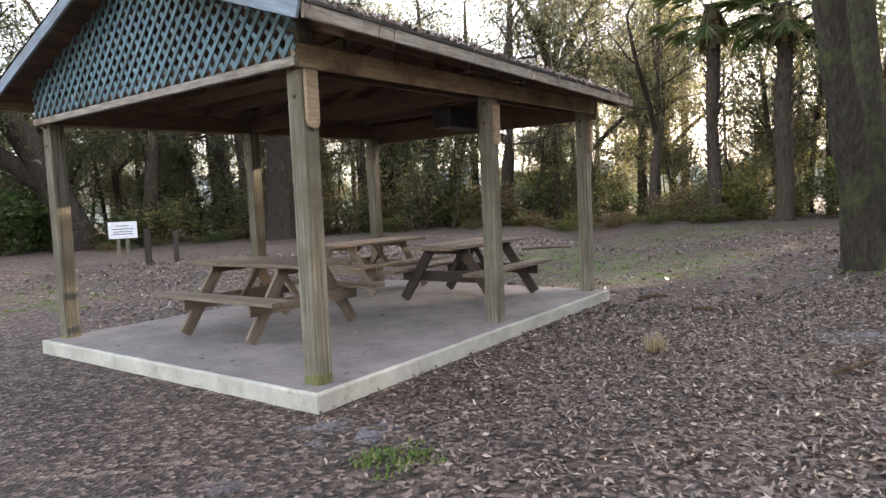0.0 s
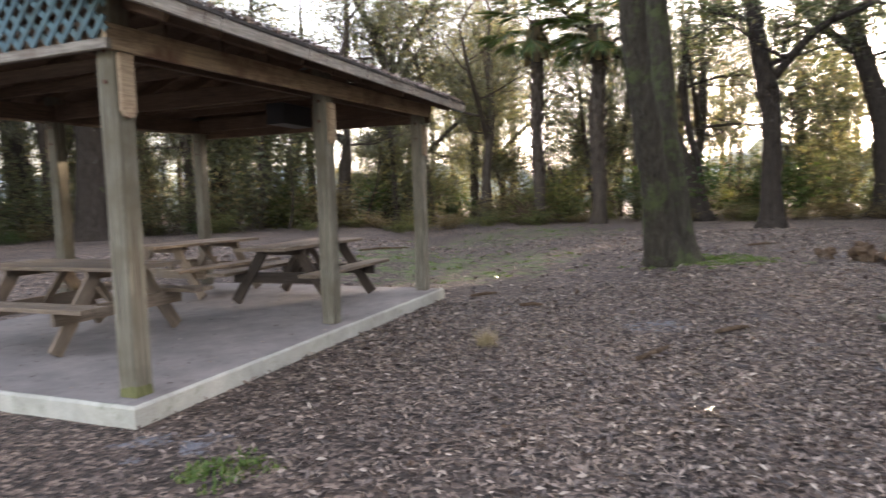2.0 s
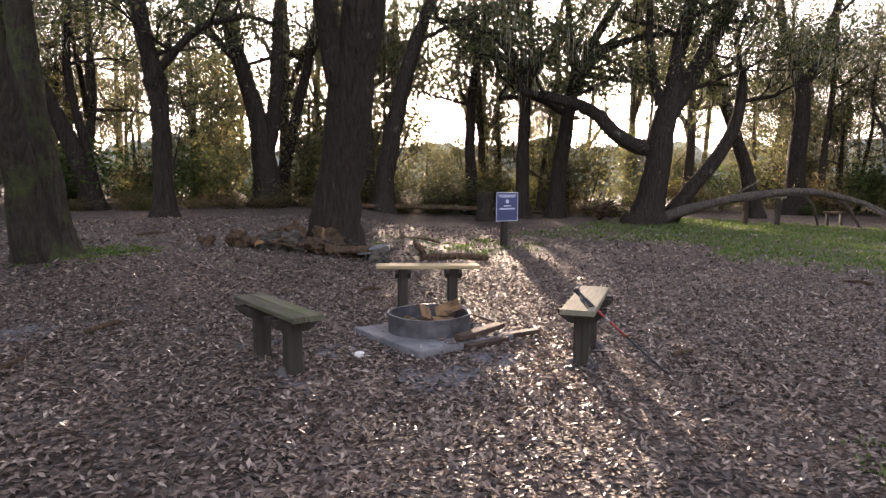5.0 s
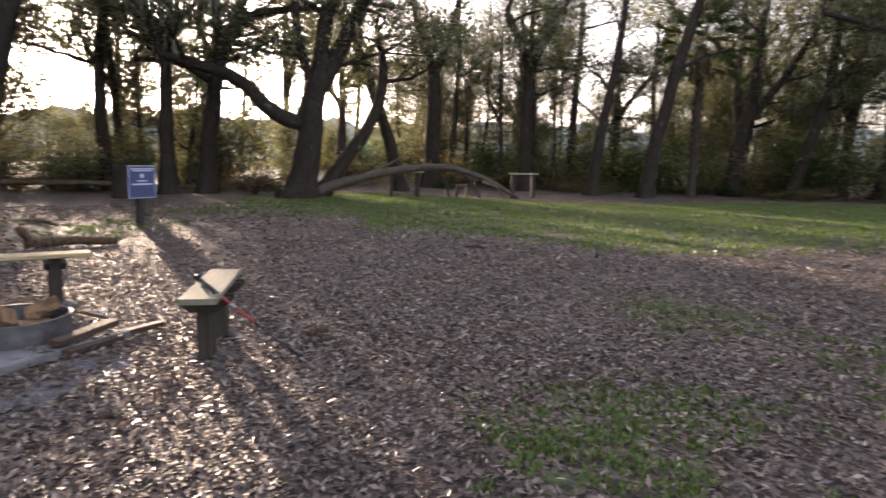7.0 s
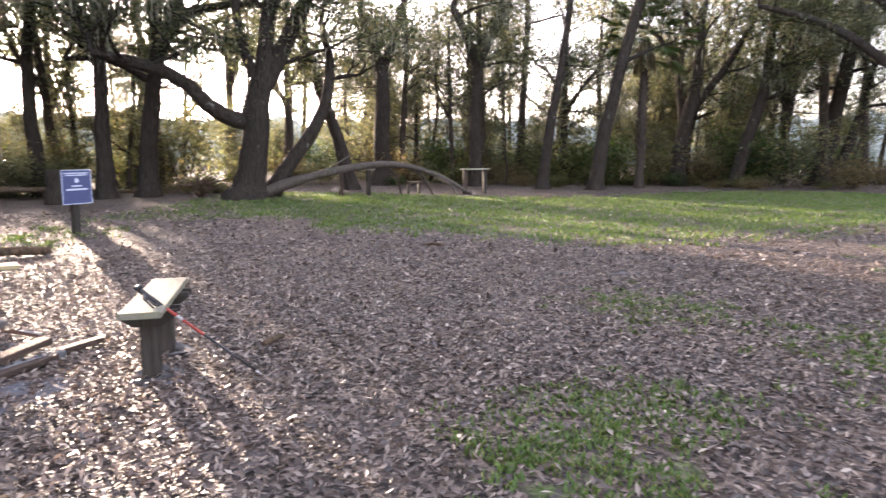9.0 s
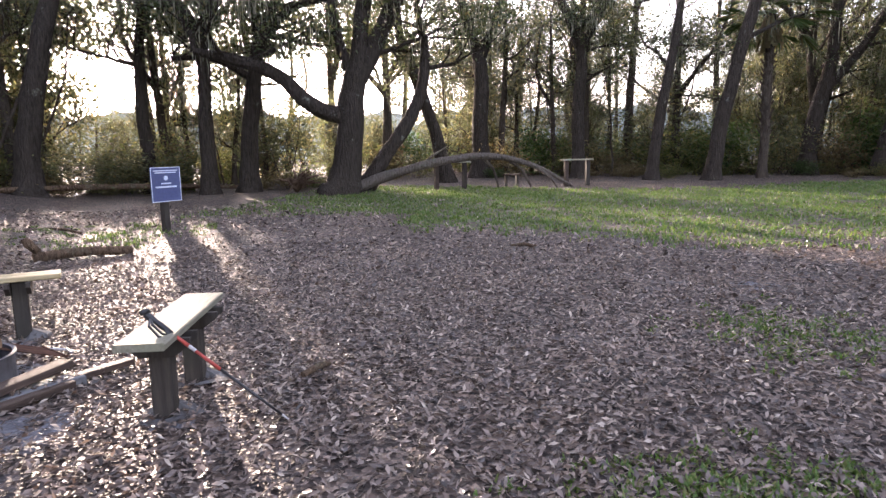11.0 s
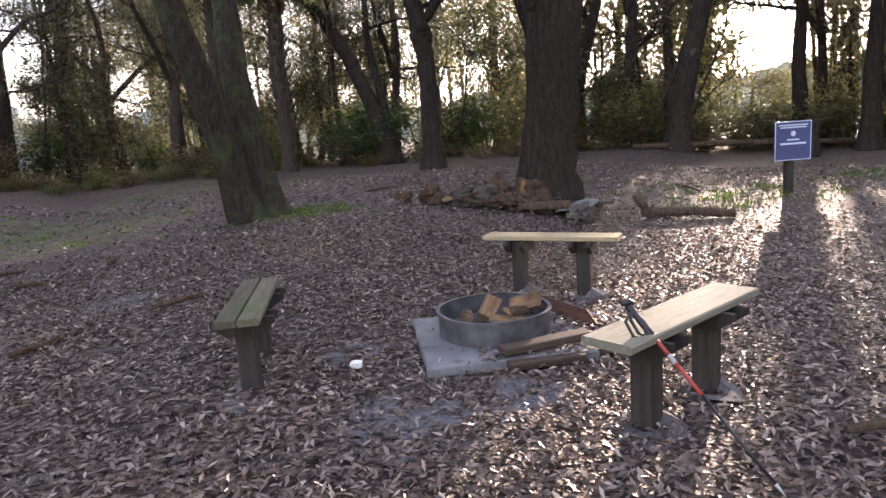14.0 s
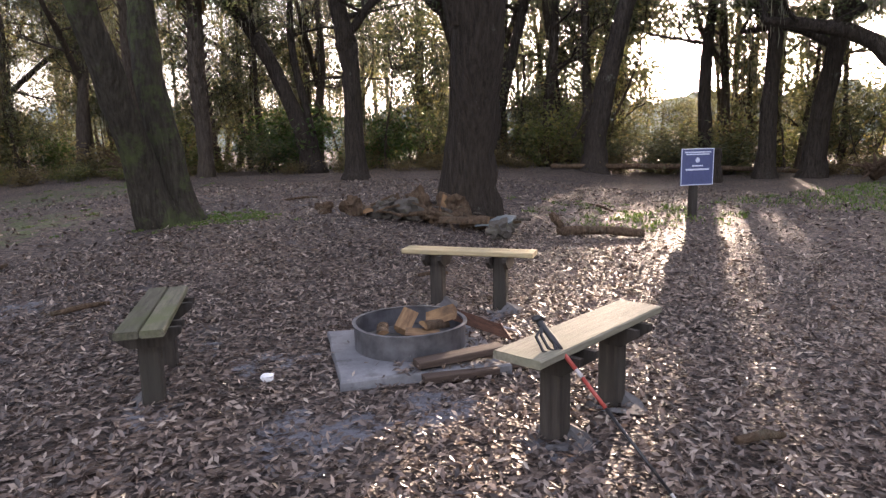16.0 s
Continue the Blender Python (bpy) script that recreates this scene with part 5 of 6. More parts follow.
def sapling(seed, x, y):
    q = np.random.default_rng(seed)
    t = thing("sapling", "thin bare sapling stem in the undergrowth", "sapling", "saplings", pose(x, y, ground_z(x, y) - .05))
    G, tips, mids = Geo(), [], []
    p, d = Vector((0, 0, 0)), Vector((q.normal(0, .12), q.normal(0, .12), 1)).normalized()
    pts = [p.copy()]
    for i in range(6):
        d = (d + Vector((q.normal(0, .13), q.normal(0, .13), .1))).normalized()
        p = p + d * 0.95
        pts.append(p.copy())
        if i > 1:
            grow(q, G, tips, mids, p, Vector((q.normal(0, 1), q.normal(0, 1), .5)).normalized(), q.uniform(.7, 1.5), .02, 1, .1, .5, 4)
    G.tube(pts, [.06, .055, .05, .042, .034, .025, .012], 6, False)
    part("stem", G, M_BARK_FAR, t)
    part("leaves", Geo().quads(leaf_quads(q, tips, .11, (.3, .3, .2), 7)), M_LEAF_FAR, t)
    return t


SAPS = [sapling(301, *far_place(33, 30)), sapling(302, *far_place(67, 34)), sapling(303, *far_place(98, 36))]


def lane(x, y):
    """Keeps the gap in the wood through which the low sun comes."""
    for px, py, w in ((3.51, 0.90, 1.5), (-3.5, 8.2, 1.8), (-8.2, 12.6, 1.0), (14.0, -4.0, 1.8), (22.0, -8.0, 2.4)):
        dx, dy = x - px, y - py
        along = dx * math.sin(SUN_AZ) + dy * math.cos(SUN_AZ)
        across = abs(dx * math.cos(SUN_AZ) - dy * math.sin(SUN_AZ))
        if along > 0 and across < w:
            return True
    return False


q = random.Random(77)
spots = []


def free(x, y, gap):
    for sx, sy in spots:
        if (x - sx) ** 2 + (y - sy) ** 2 < gap * gap:
            return False
    return True


def edge(az):
    """How far the wood's edge stands from the clearing."""
    if az < 8:
        return 31
    if az < 55:
        return 29
    if az < 75:
        return 31
    if az < 128:
        return 37
    return 52 if az < 150 else 40


made = 0
while made < 100:
    az = q.uniform(-52, 158)
    dist = edge(az) + 2.0 + abs(q.gauss(0, 1)) * 13
    x, y = far_place(az, dist)
    if dist > 66 or (40 < az < 76 and dist > 48) or (128 < az < 149 and dist < 64) or lane(x, y) or not free(x, y, 1.6):
        continue
    spots.append((x, y))
    sc = q.uniform(0.6, 1.35)
    copy_thing(q.choice(PROTO), pose(x, y, ground_z(x, y) - .05, 0, 0, q.uniform(0, 360)) @ Matrix.Diagonal((sc, sc, sc * q.uniform(.95, 1.2), 1)))
    made += 1
made = 0
while made < 66:
    az = q.uniform(-52, 158)
    dist = edge(az) + 1.5 + abs(q.gauss(0, 1)) * 18
    x, y = far_place(az, dist)
    if dist > 70 or (40 < az < 76 and dist > 45) or (-2 < az < 18 and q.random() < .6) or lane(x, y) or not free(x, y, 1.5):
        continue
    spots.append((x, y))
    sc = q.uniform(0.85, 1.3)
    copy_thing(q.choice(TALL), pose(x, y, ground_z(x, y) - .05, 0, 0, q.uniform(0, 360)) @ Matrix.Diagonal((sc, sc, sc * q.uniform(.95, 1.15), 1)))
    made += 1
# trees close beside the sun's gap
for c0, along in ((-2.0, 32), (-2.9, 38), (-3.9, 33), (4.4, 42), (6.2, 38)):
    x, y = c0 * math.cos(SUN_AZ) + along * math.sin(SUN_AZ), -c0 * math.sin(SUN_AZ) + along * math.cos(SUN_AZ)
    spots.append((x, y))
    sc = q.uniform(.85, 1.15)
    copy_thing(q.choice(TALL + BARE), pose(x, y, ground_z(x, y) - .05, 0, 0, q.uniform(0, 360)) @ Matrix.Diagonal((sc, sc, sc, 1)))
made = 0
while made < 26:
    az = q.uniform(-52, 150)
    dist = edge(az) + 1.0 + abs(q.gauss(0, 1)) * 9
    x, y = far_place(az, dist)
    if dist > 62 or lane(x, y) or (-2 < az < 18 and q.random() < .4) or (128 < az < 149 and dist < 60) or not free(x, y, 2.0):
        continue
    spots.append((x, y))
    sc = q.uniform(0.85, 1.3)
    copy_thing(q.choice(BARE), pose(x, y, ground_z(x, y) - .05, 0, 0, q.uniform(0, 360)) @ Matrix.Diagonal((sc, sc, sc * q.uniform(.95, 1.1), 1)))
    made += 1
# a thinner unseen ring behind the camera, added to close and shade the clearing
for k in range(26):
    az = 165 + k * 5.4
    x, y = far_place(az, 26 + q.uniform(0, 14))
    copy_thing(q.choice(TALL), pose(x, y, -.05, 0, 0, q.uniform(0, 360)))
made = 0
while made < 150:
    az = q.uniform(-48, 156)
    dist = edge(az) - 0.5 + abs(q.gauss(0, 1)) * 9
    x, y = far_place(az, dist)
    if (129 < az < 148 and dist < 60) or (lane(x, y) and q.random() < .8):
        continue
    sc = q.uniform(0.55, 1.15)
    kind = q.choices(SHRUBS, (3, 3, 2, 2))[0]
    copy_thing(kind, pose(x, y, ground_z(x, y) - .05, 0, 0, q.uniform(0, 360)) @ Matrix.Diagonal((sc, sc, sc * q.uniform(.8, 1.15), 1)))
    made += 1
for k in range(90):
    az = q.uniform(-48, 128)
    x, y = far_place(az, edge(az) - 1.5 + q.uniform(-1.5, 3))
    sc = q.uniform(.16, .4)
    copy_thing(q.choices(SHRUBS, (3, 5, 1, 1))[0], pose(x, y, ground_z(x, y) - .03, 0, 0, q.uniform(0, 360)) @ Matrix.Diagonal((sc * 1.5, sc * 1.5, sc, 1)))
made = 0
while made < 52:
    az = q.uniform(-50, 156)
    dist = edge(az) + q.uniform(0.5, 18)
    x, y = far_place(az, dist)
    if lane(x, y) or not free(x, y, 1.1):
        continue
    spots.append((x, y))
    sc = q.uniform(.42, .7)
    copy_thing(q.choice(TALL), pose(x, y, ground_z(x, y) - .05, q.uniform(-5, 5), q.uniform(-5, 5), q.uniform(0, 360)) @ Matrix.Diagonal((sc, sc, q.uniform(.75, 1.0), 1)))
    made += 1
for k in range(130):
    az = q.uniform(-48, 152)
    x, y = far_place(az, edge(az) + q.uniform(0, 22))
    if 129 < az < 148 or lane(x, y):
        continue
    sc = q.uniform(.7, 1.4)
    copy_thing(q.choice(SAPS), pose(x, y, ground_z(x, y) - .05, q.uniform(-7, 7), q.uniform(-7, 7), q.uniform(0, 360)) @ Matrix.Diagonal((sc, sc, sc, 1)))


# a low broken thicket of small trees along the sunward edge
for k in range(70):
    az = q.uniform(30, 80)
    x, y = far_place(az, edge(az) + q.uniform(0, 22))
    if not free(x, y, 0.7):
        continue
    if k % 3:
        sc = q.uniform(.45, .8)
        copy_thing(q.choice(SAPS), pose(x, y, ground_z(x, y) - .05, q.uniform(-9, 9), q.uniform(-9, 9), q.uniform(0, 360)) @ Matrix.Diagonal((sc, sc, sc, 1)))
    else:
        sc = q.uniform(.25, .6)
        copy_thing(q.choice(PROTO), pose(x, y, ground_z(x, y) - .05, 0, 0, q.uniform(0, 360)) @ Matrix.Diagonal((sc * 1.4, sc * 1.4, sc, 1)))


# tall crowns stand clear of the two gaps that let the sun on to the fire circle and the shelter posts
for ob in list(scene.objects):
    if ob.parent is None and ob.name.split(".")[0] in ("woodland_tree", "woodland_oak", "understorey_tree") and ob.matrix_basis.to_scale().z > .62:
        at = ob.matrix_basis.translation
        along, c0 = at.x * math.sin(SUN_AZ) + at.y * math.cos(SUN_AZ), at.x * math.cos(SUN_AZ) - at.y * math.sin(SUN_AZ)
        for mid, w in ((0.7, 2.0), (-8.9, 2.4)):
            if along > 15 and abs(c0 - mid) < w:
                k = mid + (w if c0 > mid else -w) - c0
                ob.matrix_basis = Matrix.Translation((k * math.cos(SUN_AZ), -k * math.sin(SUN_AZ), 0)) @ ob.matrix_basis
                break
# bushes below the sun's gap
for c0, along, sc in ((-.6, 30, .62), (.5, 32, .7), (1.5, 31, .66), (2.4, 33, .75), (1.0, 35, .8), (3.3, 31, .8)):
    x, y = c0 * math.cos(SUN_AZ) + along * math.sin(SUN_AZ), -c0 * math.sin(SUN_AZ) + along * math.cos(SUN_AZ)
    copy_thing(SHRUBS[3], pose(x, y, ground_z(x, y) - .05, 0, 0, q.uniform(0, 360)) @ Matrix.Diagonal((sc, sc, sc * .55, 1)))


def far_tree_line():
    """The far side of the fields: a ring of rounded crowns a good way beyond the wood, haze put into its pale colour.
    """
    rr = random.Random(91)
    g = Geo()
    n2, rows = 720, 7
    tops = []
    for i in range(n2):
        a = 2 * math.pi * i / n2
        tops.append(8.5 + 3.2 * noise.noise(Vector((math.cos(a) * 9, math.sin(a) * 9, 1))) + 1.8 * noise.noise(Vector((math.cos(a) * 34, math.sin(a) * 34, 7))) + rr.uniform(-.5, .5))
    for j in range(rows):
        t = j / (rows - 1)
        for i in range(n2):
            a = 2 * math.pi * i / n2
            r = 128 + 9 * t * t + 2.2 * noise.noise(Vector((math.cos(a) * 40, math.sin(a) * 40, t * 5))) + rr.uniform(-.4, .4)
            g.v.append((math.cos(a) * r, math.sin(a) * r, -0.5 + (tops[i] + 0.5) * t))
    g.f = [(j * n2 + i, j * n2 + (i + 1) % n2, (j + 1) * n2 + (i + 1) % n2, (j + 1) * n2 + i) for j in range(rows - 1) for i in range(n2)]
    solo("backdrop", g, M_FAR_TREES, "line of far trees beyond the fields, pale with painted haze", "backdrop", kind="structure")


far_tree_line()

# ---- dead wood ----
def log(name, pts, radii, material, label, cat="log", sides=10, seed=0, twigs=(), group=""):
    rr = random.Random(seed)
    t = thing(name, label, cat, group)
    path = smooth_path([(*p, r) for p, r in zip(pts, radii)], 4)
    g = Geo().tube([c for c, r in path], [r * rr.uniform(.93, 1.07) for c, r in path], sides, True, 0.08, rr)
    part("stem", g, material, t, smooth=True)
    for tw in twigs:
        part("branch_stub", Geo().tube([Vector(p[:3]) for p in tw], [p[3] for p in tw], 7, True, .08, rr), material, t, smooth=True)
    return t


# big grey bough fallen from the spreading oak
log("fallen_bough", [(26.6, 5.6, .2), (26.9, 4.4, .65), (27.3, 2.6, 1.1), (27.7, .6, 1.3), (28.2, -1.2, .85), (28.6, -2.6, .05)], [.22, .19, .16, .13, .09, .05], M_GREYLOG, "long grey fallen bough propped in an arch", "fallen branch", 10, 3,
    [[(27.15, 3.2, 1.0, .06), (27.3, 2.7, 1.4, .04), (27.4, 2.2, 1.7, .02)], [(27.9, 0, 1.2, .08), (28.2, -.6, .8, .06), (28.3, -1.0, .05, .04)], [(28.2, -1.1, .85, .07), (28.0, -1.7, .5, .05), (28.0, -2.0, .02, .03)], [(27.6, .9, 1.27, .07), (28.3, .5, .8, .06), (28.7, .3, .02, .04)]])
log("fallen_log", [(11.35, 6.72, ground_z(11.35, 6.72) + .06), (11.8, 6.25, .11), (12.25, 5.68, .06)], [.085, .075, .06], M_DEADWOOD, "short brown dead log on the leaves", "log", 9, 4,
    [[(11.4, 6.66, .16, .06), (11.33, 6.76, .30, .07), (11.30, 6.80, .38, .05)]])
log("fallen_log", [(22.0, 17.5, .5), (25.5, 14.2, .42), (29.5, 11.2, .12)], [.09, .1, .08], M_DEADWOOD, "long dead branch along the wood's edge", "log", 8, 5)
for k, (x, y, a, L) in enumerate(((2.6, 9.9, 20, .5), (3.9, 9.2, 70, .3), (3.0, 8.6, -15, .35), (7.9, 5.3, 160, .35), (4.4, 5.9, 15, .5), (3.3, 5.5, 35, .7), (6.9, 0.9, -25, .28), (12.9, -.6, 75, .4), (14.9, 8.9, 60, 1.6), (9.4, 12.4, 10, .8), (1.4, 15.6, 5, 1.2))):
    dx, dy = math.cos(radians(a)) * L / 2, math.sin(radians(a)) * L / 2
    z = ground_z(x, y) + .035
    solo("fallen_branch", Geo().tube([(x - dx, y - dy, z), (x + .03, y - .02, z + .02), (x + dx, y + dy, z)], [.022, .028, .016], 7, True), M_DEADWOOD, "small dark fallen branch on the leaf litter", "branch", None, "fallen branches")


def boulder(x, y, r, seed, material, label, sq=(1, 1, .7), name="stump_chunk", cat="wood chunk"):
    bm = bmesh.new()
    bmesh.ops.create_icosphere(bm, subdivisions=3, radius=1)
    for v in bm.verts:
        d = 0.7 + 0.5 * noise.noise(v.co * 1.3 + Vector((seed * 3.1, 0, 0))) + 0.3 * noise.noise(v.co * 3.1 + Vector((seed, 5, 0))) + 0.16 * noise.noise(v.co * 8 + Vector((seed, 9, 0)))
        v.co = Vector((v.co.x * sq[0], v.co.y * sq[1], v.co.z * sq[2])) * d * r
    me = bpy.data.meshes.new(name)
    bm.to_mesh(me)
    bm.free()
    me.materials.append(material)
    ob = new(name, me)
    ob.matrix_world = pose(x, y, ground_z(x, y) + r * sq[2] * .45, 0, 0, seed * 40)
    return tagged(ob, label, cat, "woodpile at the oak's foot")


# woodpile at the foot of the big oak
boulder(8.95, 9.15, .30, 1, M_DEADWOOD, "brown stump chunk in the woodpile", (1, .9, .85))
boulder(9.55, 8.45, .36, 2, M_STONE, "lichen-grey lump in the woodpile", (1, 1, .8))
boulder(9.25, 8.65, .30, 3, M_STONE, "mossy lump of old wood", (1, 1, .85))
boulder(10.3, 8.3, .44, 4, M_DEADWOOD, "dark stump piece against the oak", (1, 1, .85))
boulder(10.05, 8.85, .30, 5, M_DEADWOOD, "round brown stump chunk on the pile", (1, 1, 1.3))
boulder(9.85, 8.2, .26, 15, M_DEADWOOD, "split brown stump piece in the woodpile", (1.2, .8, .8))
boulder(9.7, 8.95, .28, 16, M_DEADWOOD, "dark brown wood lump in the woodpile", (1.2, .8, .8))
boulder(10.2, 6.85, .26, 6, M_STONE, "grey stone in the woodpile", (1.2, .9, .9))
boulder(10.7, 7.25, .28, 9, M_STONE, "grey lump beside the oak root", (1.3, .9, .7))
boulder(10.35, 7.6, .24, 17, M_DEADWOOD, "reddish brown wood lump", (1.5, .8, .7))
boulder(8.6, 9.6, .22, 7, M_DEADWOOD, "small brown stump chunk")
chunk(pose(10.1, 8.1, ground_z(10.1, 8.1) + .30, 70, -62, 30), .34, .10, "leaning split log with pale face", True, 11)
chunk(pose(9.5, 8.55, ground_z(9.5, 8.55) + .26, 80, -50, 80), .30, .08, "leaning split log with brown face", True, 12)
chunk(pose(10.05, 7.5, ground_z(10.05, 7.5) + .14, 190, 0, -50), .8, .11, "reddish log lying in the woodpile", True, 13)
chunk(pose(9.9, 7.95, ground_z(9.9, 7.95) + .12, 180, 0, -20), .55, .10, "bark-covered log lying in the woodpile", True, 14)
chunk(pose(9.0, 8.75, ground_z(9.0, 8.75) + .10, 170, 0, 60), .5, .09, "brown log at the end of the woodpile", True, 18)
log("crooked_branch", [(9.3, 8.3, ground_z(9.3, 8.3) + .1), (9.8, 7.9, ground_z(9.8, 7.9) + .2), (10.1, 7.5, ground_z(10.1, 7.5) + .12), (10.5, 7.0, ground_z(10.5, 7) + .22)], [.035, .045, .04, .03], M_DEADWOOD, "crooked dead branch across the woodpile", "branch", 7, 8)
rr = random.Random(52)
for k in range(16):
    x, y = rr.uniform(9.0, 10.7), 0.0
    y = 8.6 - (x - 9.0) * 0.75 + rr.uniform(-.35, .35)
    z, a, L = ground_z(x, y) + rr.uniform(.08, .30), rr.uniform(0, 6.28), rr.uniform(.3, .75)
    d = Vector((math.cos(a), math.sin(a), rr.uniform(-.25, .45))) * L / 2
    c = Vector((x, y, z))
    solo("stick", Geo().tube([c - d, c + Vector((rr.uniform(-.03, .03), rr.uniform(-.03, .03), .02)), c + d], [.026, .022, .012], 6, True), M_DEADWOOD if k % 3 else M_GREYLOG, "broken dead stick lying on the woodpile", "stick", None, "sticks on the woodpile")
sheet = Geo()
for j in range(9):
    for i in range(11):
        x, y = -.30 + .06 * i, -.2 + .05 * j
        sheet.v.append((x, y, .12 + .10 * noise.noise(Vector((x * 3, y * 3, 4))) + .03 * noise.noise(Vector((x * 11, y * 11, 2))) - .25 * max(0, abs(y) - .15)))
sheet.f = [(j * 11 + i, j * 11 + i + 1, (j + 1) * 11 + i + 1, (j + 1) * 11 + i) for j in range(8) for i in range(10)]
sh = solo("crumpled_sheet", sheet, M_TARP, "faded blue-grey crumpled sheet over logs", "tarpaulin", pose(10.45, 7.15, ground_z(10.45, 7.15) + .1, 8, -10, -55), smooth=True)
so = sh.modifiers.new("thick", 'SOLIDIFY')
so.thickness = 0.012
# upturned root plate and stump at the wood's edge
for (x, y, r, n2, lab) in ((27.6, 8.3, .8, 30, "upturned root plate of a fallen tree"), (8.6, 26.8, 1.0, 34, "tangle of roots and dead palm stems")):
    rr = random.Random(int(x))
    t = thing("root_plate", lab, "dead tree", "", pose(x, y, ground_z(x, y)))
    for k in range(n2):
        G = Geo()
        a, e = rr.uniform(0, 6.28), rr.uniform(.1, 1.3)
        d = Vector((math.cos(a) * math.cos(e), math.sin(a) * math.cos(e), math.sin(e)))
        p = d * r * rr.uniform(.9, 1.5)
        G.tube([(0, 0, .1), p * .5 + Vector((0, 0, .15)), p + Vector((rr.uniform(-.2, .2), rr.uniform(-.2, .2), -.1))], [.12, .06, .02], 5, False)
        part("root", G, M_DEADWOOD, t)
stump = log("tree_stump", [(23.8, 11.8, -.05), (23.8, 11.8, .6), (23.8, 11.8, 1.15)], [.40, .32, .30], M_BARK, "broken dark tree stump near the sign", "stump", 12, 21)

# ---- leaf litter, grass ----
q = np.random.default_rng(5)


def litter(centres_fn, n, size, name, label):
    xy = centres_fn(n)
    # the slab stays nearly clear
    Si = S.inverted()
    PADI = pose(6.27, 3.24, 0, 0, 0, 68).inverted()
    P = []
    for (x, y) in xy:
        lo = Si @ Vector((x, y, 0))
        z = ground_z(x, y)
        if -.03 < lo.x < SLAB_L + .03 and -.03 < lo.y < SLAB_W + .03:
            continue
        pl = PADI @ Vector((x, y, 0))
        on_pad = abs(pl.x) < .6 and abs(pl.y) < .6
        if math.hypot(x - 6.3, y - 3.3) < .44 or (on_pad and q.random() < (.95 if pl.y > .2 else .12)):
            continue
        if q.random() < 0.9 * ash_at(x, y):
            continue
        if grass_at(x, y) > .3 and q.random() < .7:
            continue
        z += 0.062 if on_pad else 0
        z += 0.03 * noise.noise(Vector((x * .5, y * .5, 3))) if not (-6.5 < x < 3 and 3.5 < y < 14) else 0
        s = size * q.uniform(.65, 1.3)
        yaw, ti, ro = q.uniform(0, 6.283), q.normal(0, .36), q.normal(0, .5)
        ca, sa = math.cos(yaw), math.sin(yaw)
        a = np.array([ca * math.cos(ti), sa * math.cos(ti), math.sin(ti)]) * s
        w0 = np.array([-sa * math.cos(ro), ca * math.cos(ro), math.sin(ro)]) * s * q.uniform(.30, .46)
        c = np.array([x, y, z + .006 + abs(q.normal(0, .010)) + abs(a[2]) * .6])
        lift = np.array([0, 0, s * q.uniform(.05, .22)])
        P.append((c - a + lift * .5, c - w0 - a * .1 + lift, c + a + lift * .3, c + w0 - a * .1 + lift * .9, c))
    g = Geo()
    for tip0, s0, tip1, s1, c in P:
        k = len(g.v)
        g.v += [tuple(tip0), tuple(s0), tuple(tip1), tuple(s1), tuple(c)]
        g.f += [(k, k + 1, k + 4), (k + 1, k + 2, k + 4), (k + 2, k + 3, k + 4), (k + 3, k, k + 4)]
    solo(name, g, M_LITTER, label, "leaf litter", kind="stuff")


def near_walk(n):
    """Densest close to the walk, thinning outwards."""
    t = q.uniform(0, 1, n)
    cx, cy = 1.2 + 4.2 * t, -.2 + .6 * t
    r = 1.0 + 8.5 * q.uniform(0, 1, n) ** .75
    a = q.uniform(radians(-75), radians(125), n)
    return np.stack([cx + r * np.cos(a), cy + r * np.sin(a)], 1)


def wider(n):
    r = 6 + 14 * np.sqrt(q.uniform(0, 1, n))
    a = q.uniform(radians(-70), radians(135), n)
    return np.stack([3 + r * np.cos(a), r * np.sin(a)], 1)


litter(near_walk, 120000, .029, "leaf_litter", "dry curled brown oak leaves covering the ground")
litter(wider, 34000, .052, "leaf_litter", "dry brown oak leaves scattered under the trees")

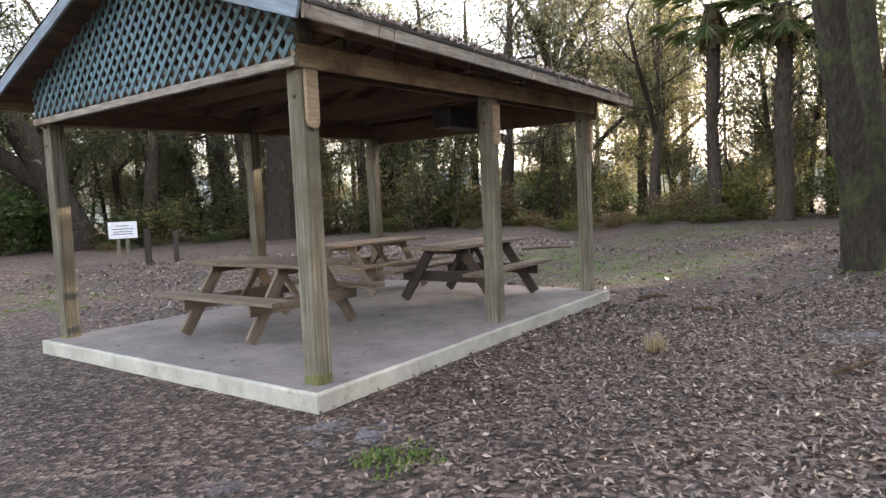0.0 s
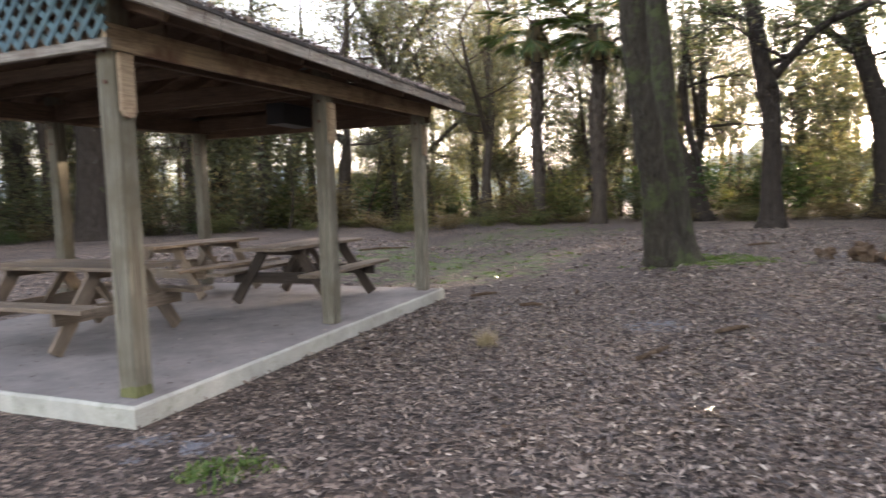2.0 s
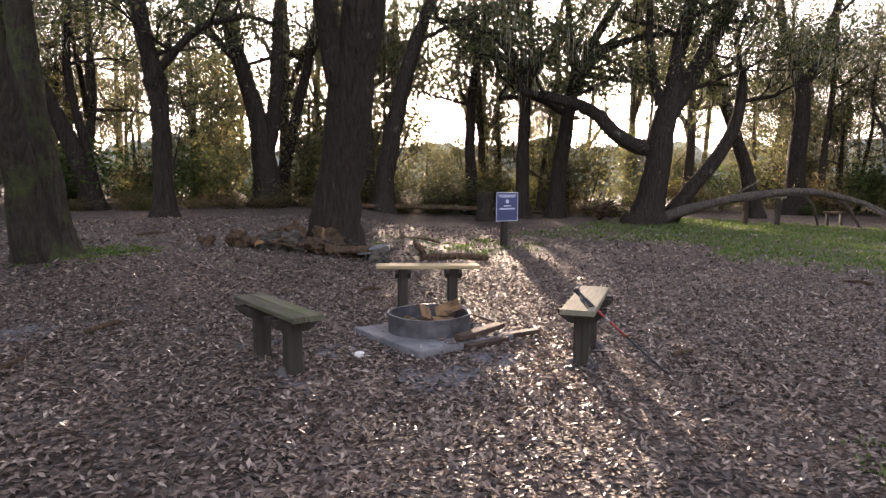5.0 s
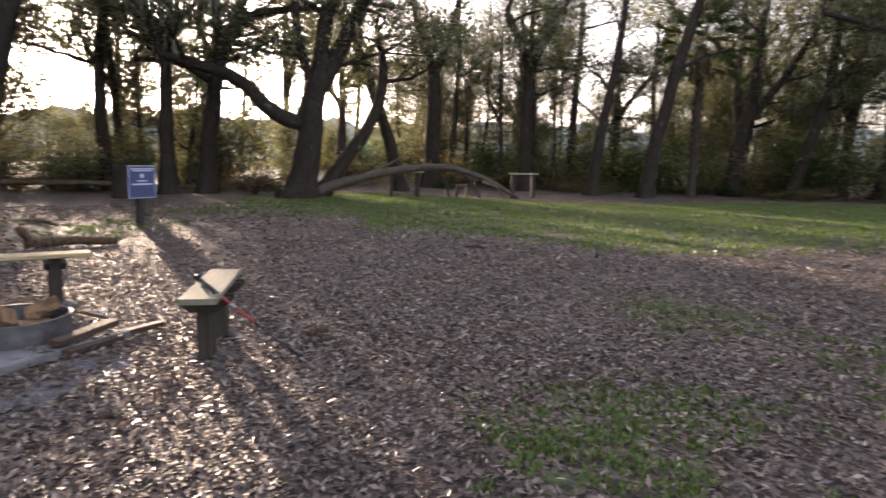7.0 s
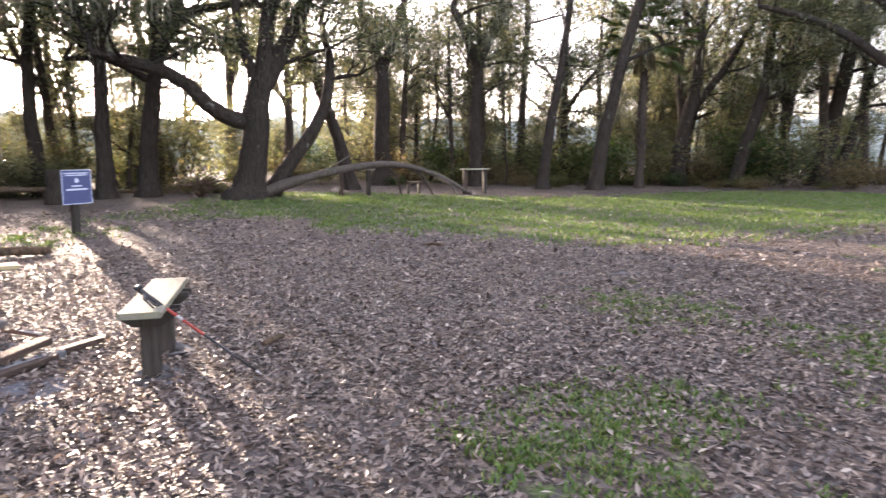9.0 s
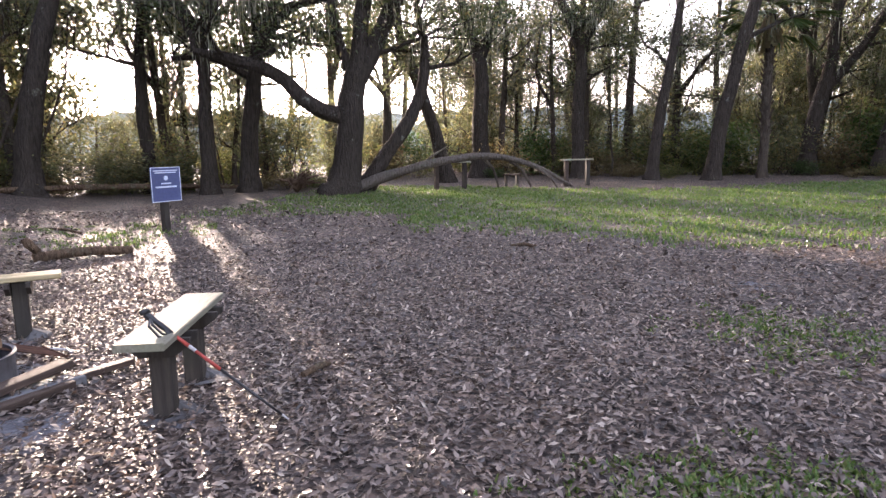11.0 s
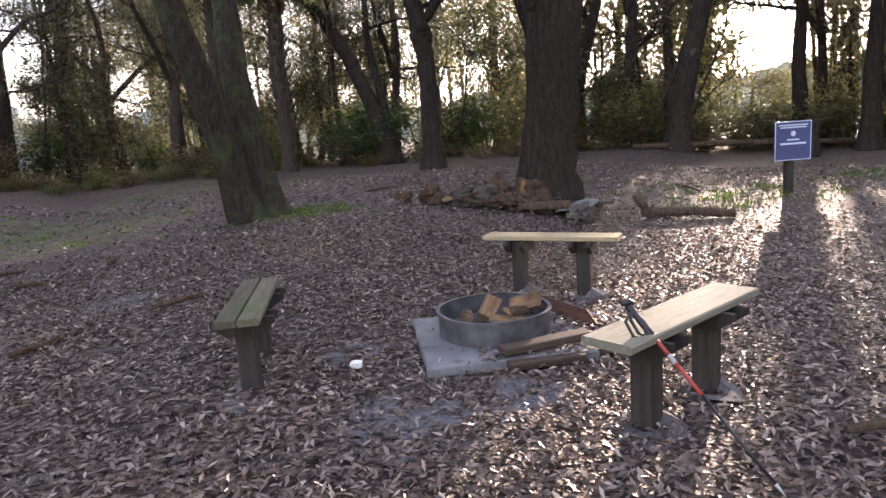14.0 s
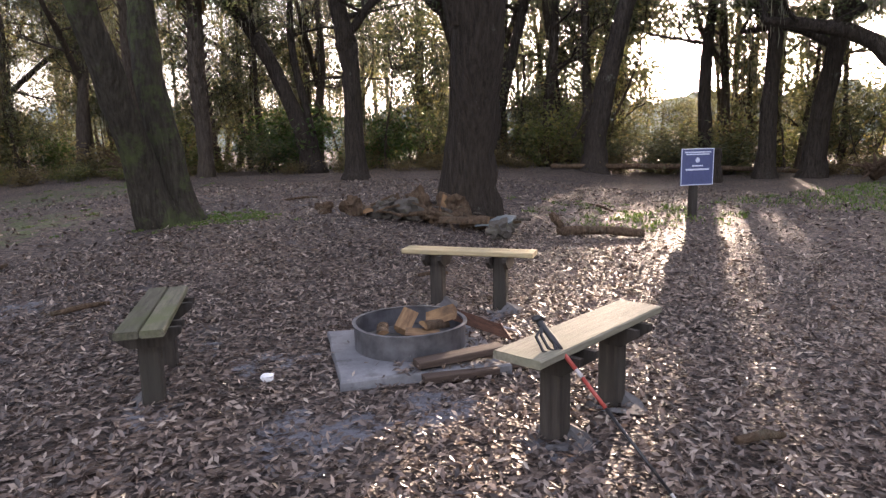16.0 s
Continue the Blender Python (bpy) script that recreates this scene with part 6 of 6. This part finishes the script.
g = Geo()
for k in range(170):
    lx, ly = q.uniform(.05, SLAB_L - .05), q.uniform(.05, SLAB_W - .05)
    p = S @ Vector((lx, ly, SLAB_T + .006))
    yaw = q.uniform(0, 6.28)
    a, w0 = Vector((math.cos(yaw), math.sin(yaw), 0)) * .03, Vector((-math.sin(yaw), math.cos(yaw), .1)) * .012
    g.quads(np.array([[tuple(p - a), tuple(p - w0 + Vector((0, 0, .006))), tuple(p + a), tuple(p + w0 + Vector((0, 0, .006)))]]))
solo("slab_leaves", g, M_LITTER, "few dead leaves lying on the concrete", "leaf litter", kind="stuff")


def blades(spots_list, per, hgt, name, label, material, wid=.004):
    P = []
    for x, y, r in spots_list:
        for k in range(per):
            px, py = x + q.normal(0, r), y + q.normal(0, r)
            z = ground_z(px, py) + .03 * noise.noise(Vector((px * .5, py * .5, 3))) - .005
            h = hgt * q.uniform(.4, 1.2)
            yaw = q.uniform(0, 6.28)
            d = np.array([math.cos(yaw), math.sin(yaw), 0])
            s = np.array([-d[1], d[0], 0]) * wid * q.uniform(.7, 1.5)
            b0 = np.array([px, py, z])
            m0 = b0 + d * h * .25 + (0, 0, h * .6)
            t0 = b0 + d * h * q.uniform(.4, .8) + (0, 0, h)
            P.append([b0 - s, b0 + s, m0 + s * .8, m0 - s * .8])
            P.append([m0 - s * .8, m0 + s * .8, t0 + s * .1, t0 - s * .1])
    solo(name, Geo().quads(np.array(P)), material, label, "grass", kind="stuff")


tufts = []
for px, py, r, a in PATCHES:
    for k in range(int(32 * r * r * 4) + 8 if r < 2 else 50):
        tufts.append((px + q.normal(0, r * .5), py + q.normal(0, r * .5), .05))
blades(tufts, 24, .042, "grass_patch", "low green weeds and grass among dead leaves", M_GRASS, .009)
mead = []
while len(mead) < 7000:
    x, y = q.uniform(12.5, 31), q.uniform(-30, 8)
    if grass_at(x, y) > .38 * q.random() + .06:
        mead.append((x, y, .12))
blades(mead, 12, .085, "meadow_grass", "short green meadow grass", M_GRASS, .011)
blades([(1.82, 6.46, .05)], 160, .20, "dry_grass_tuft", "pale dry grass tuft in the leaf litter", M_DRYGRASS, .003)

# survey units to metres, for every thing at once
for ob in list(scene.objects):
    if ob.parent is None and ob.type in ('MESH', 'EMPTY'):
        ob.matrix_basis = Matrix.Scale(SCALE, 4) @ ob.matrix_basis
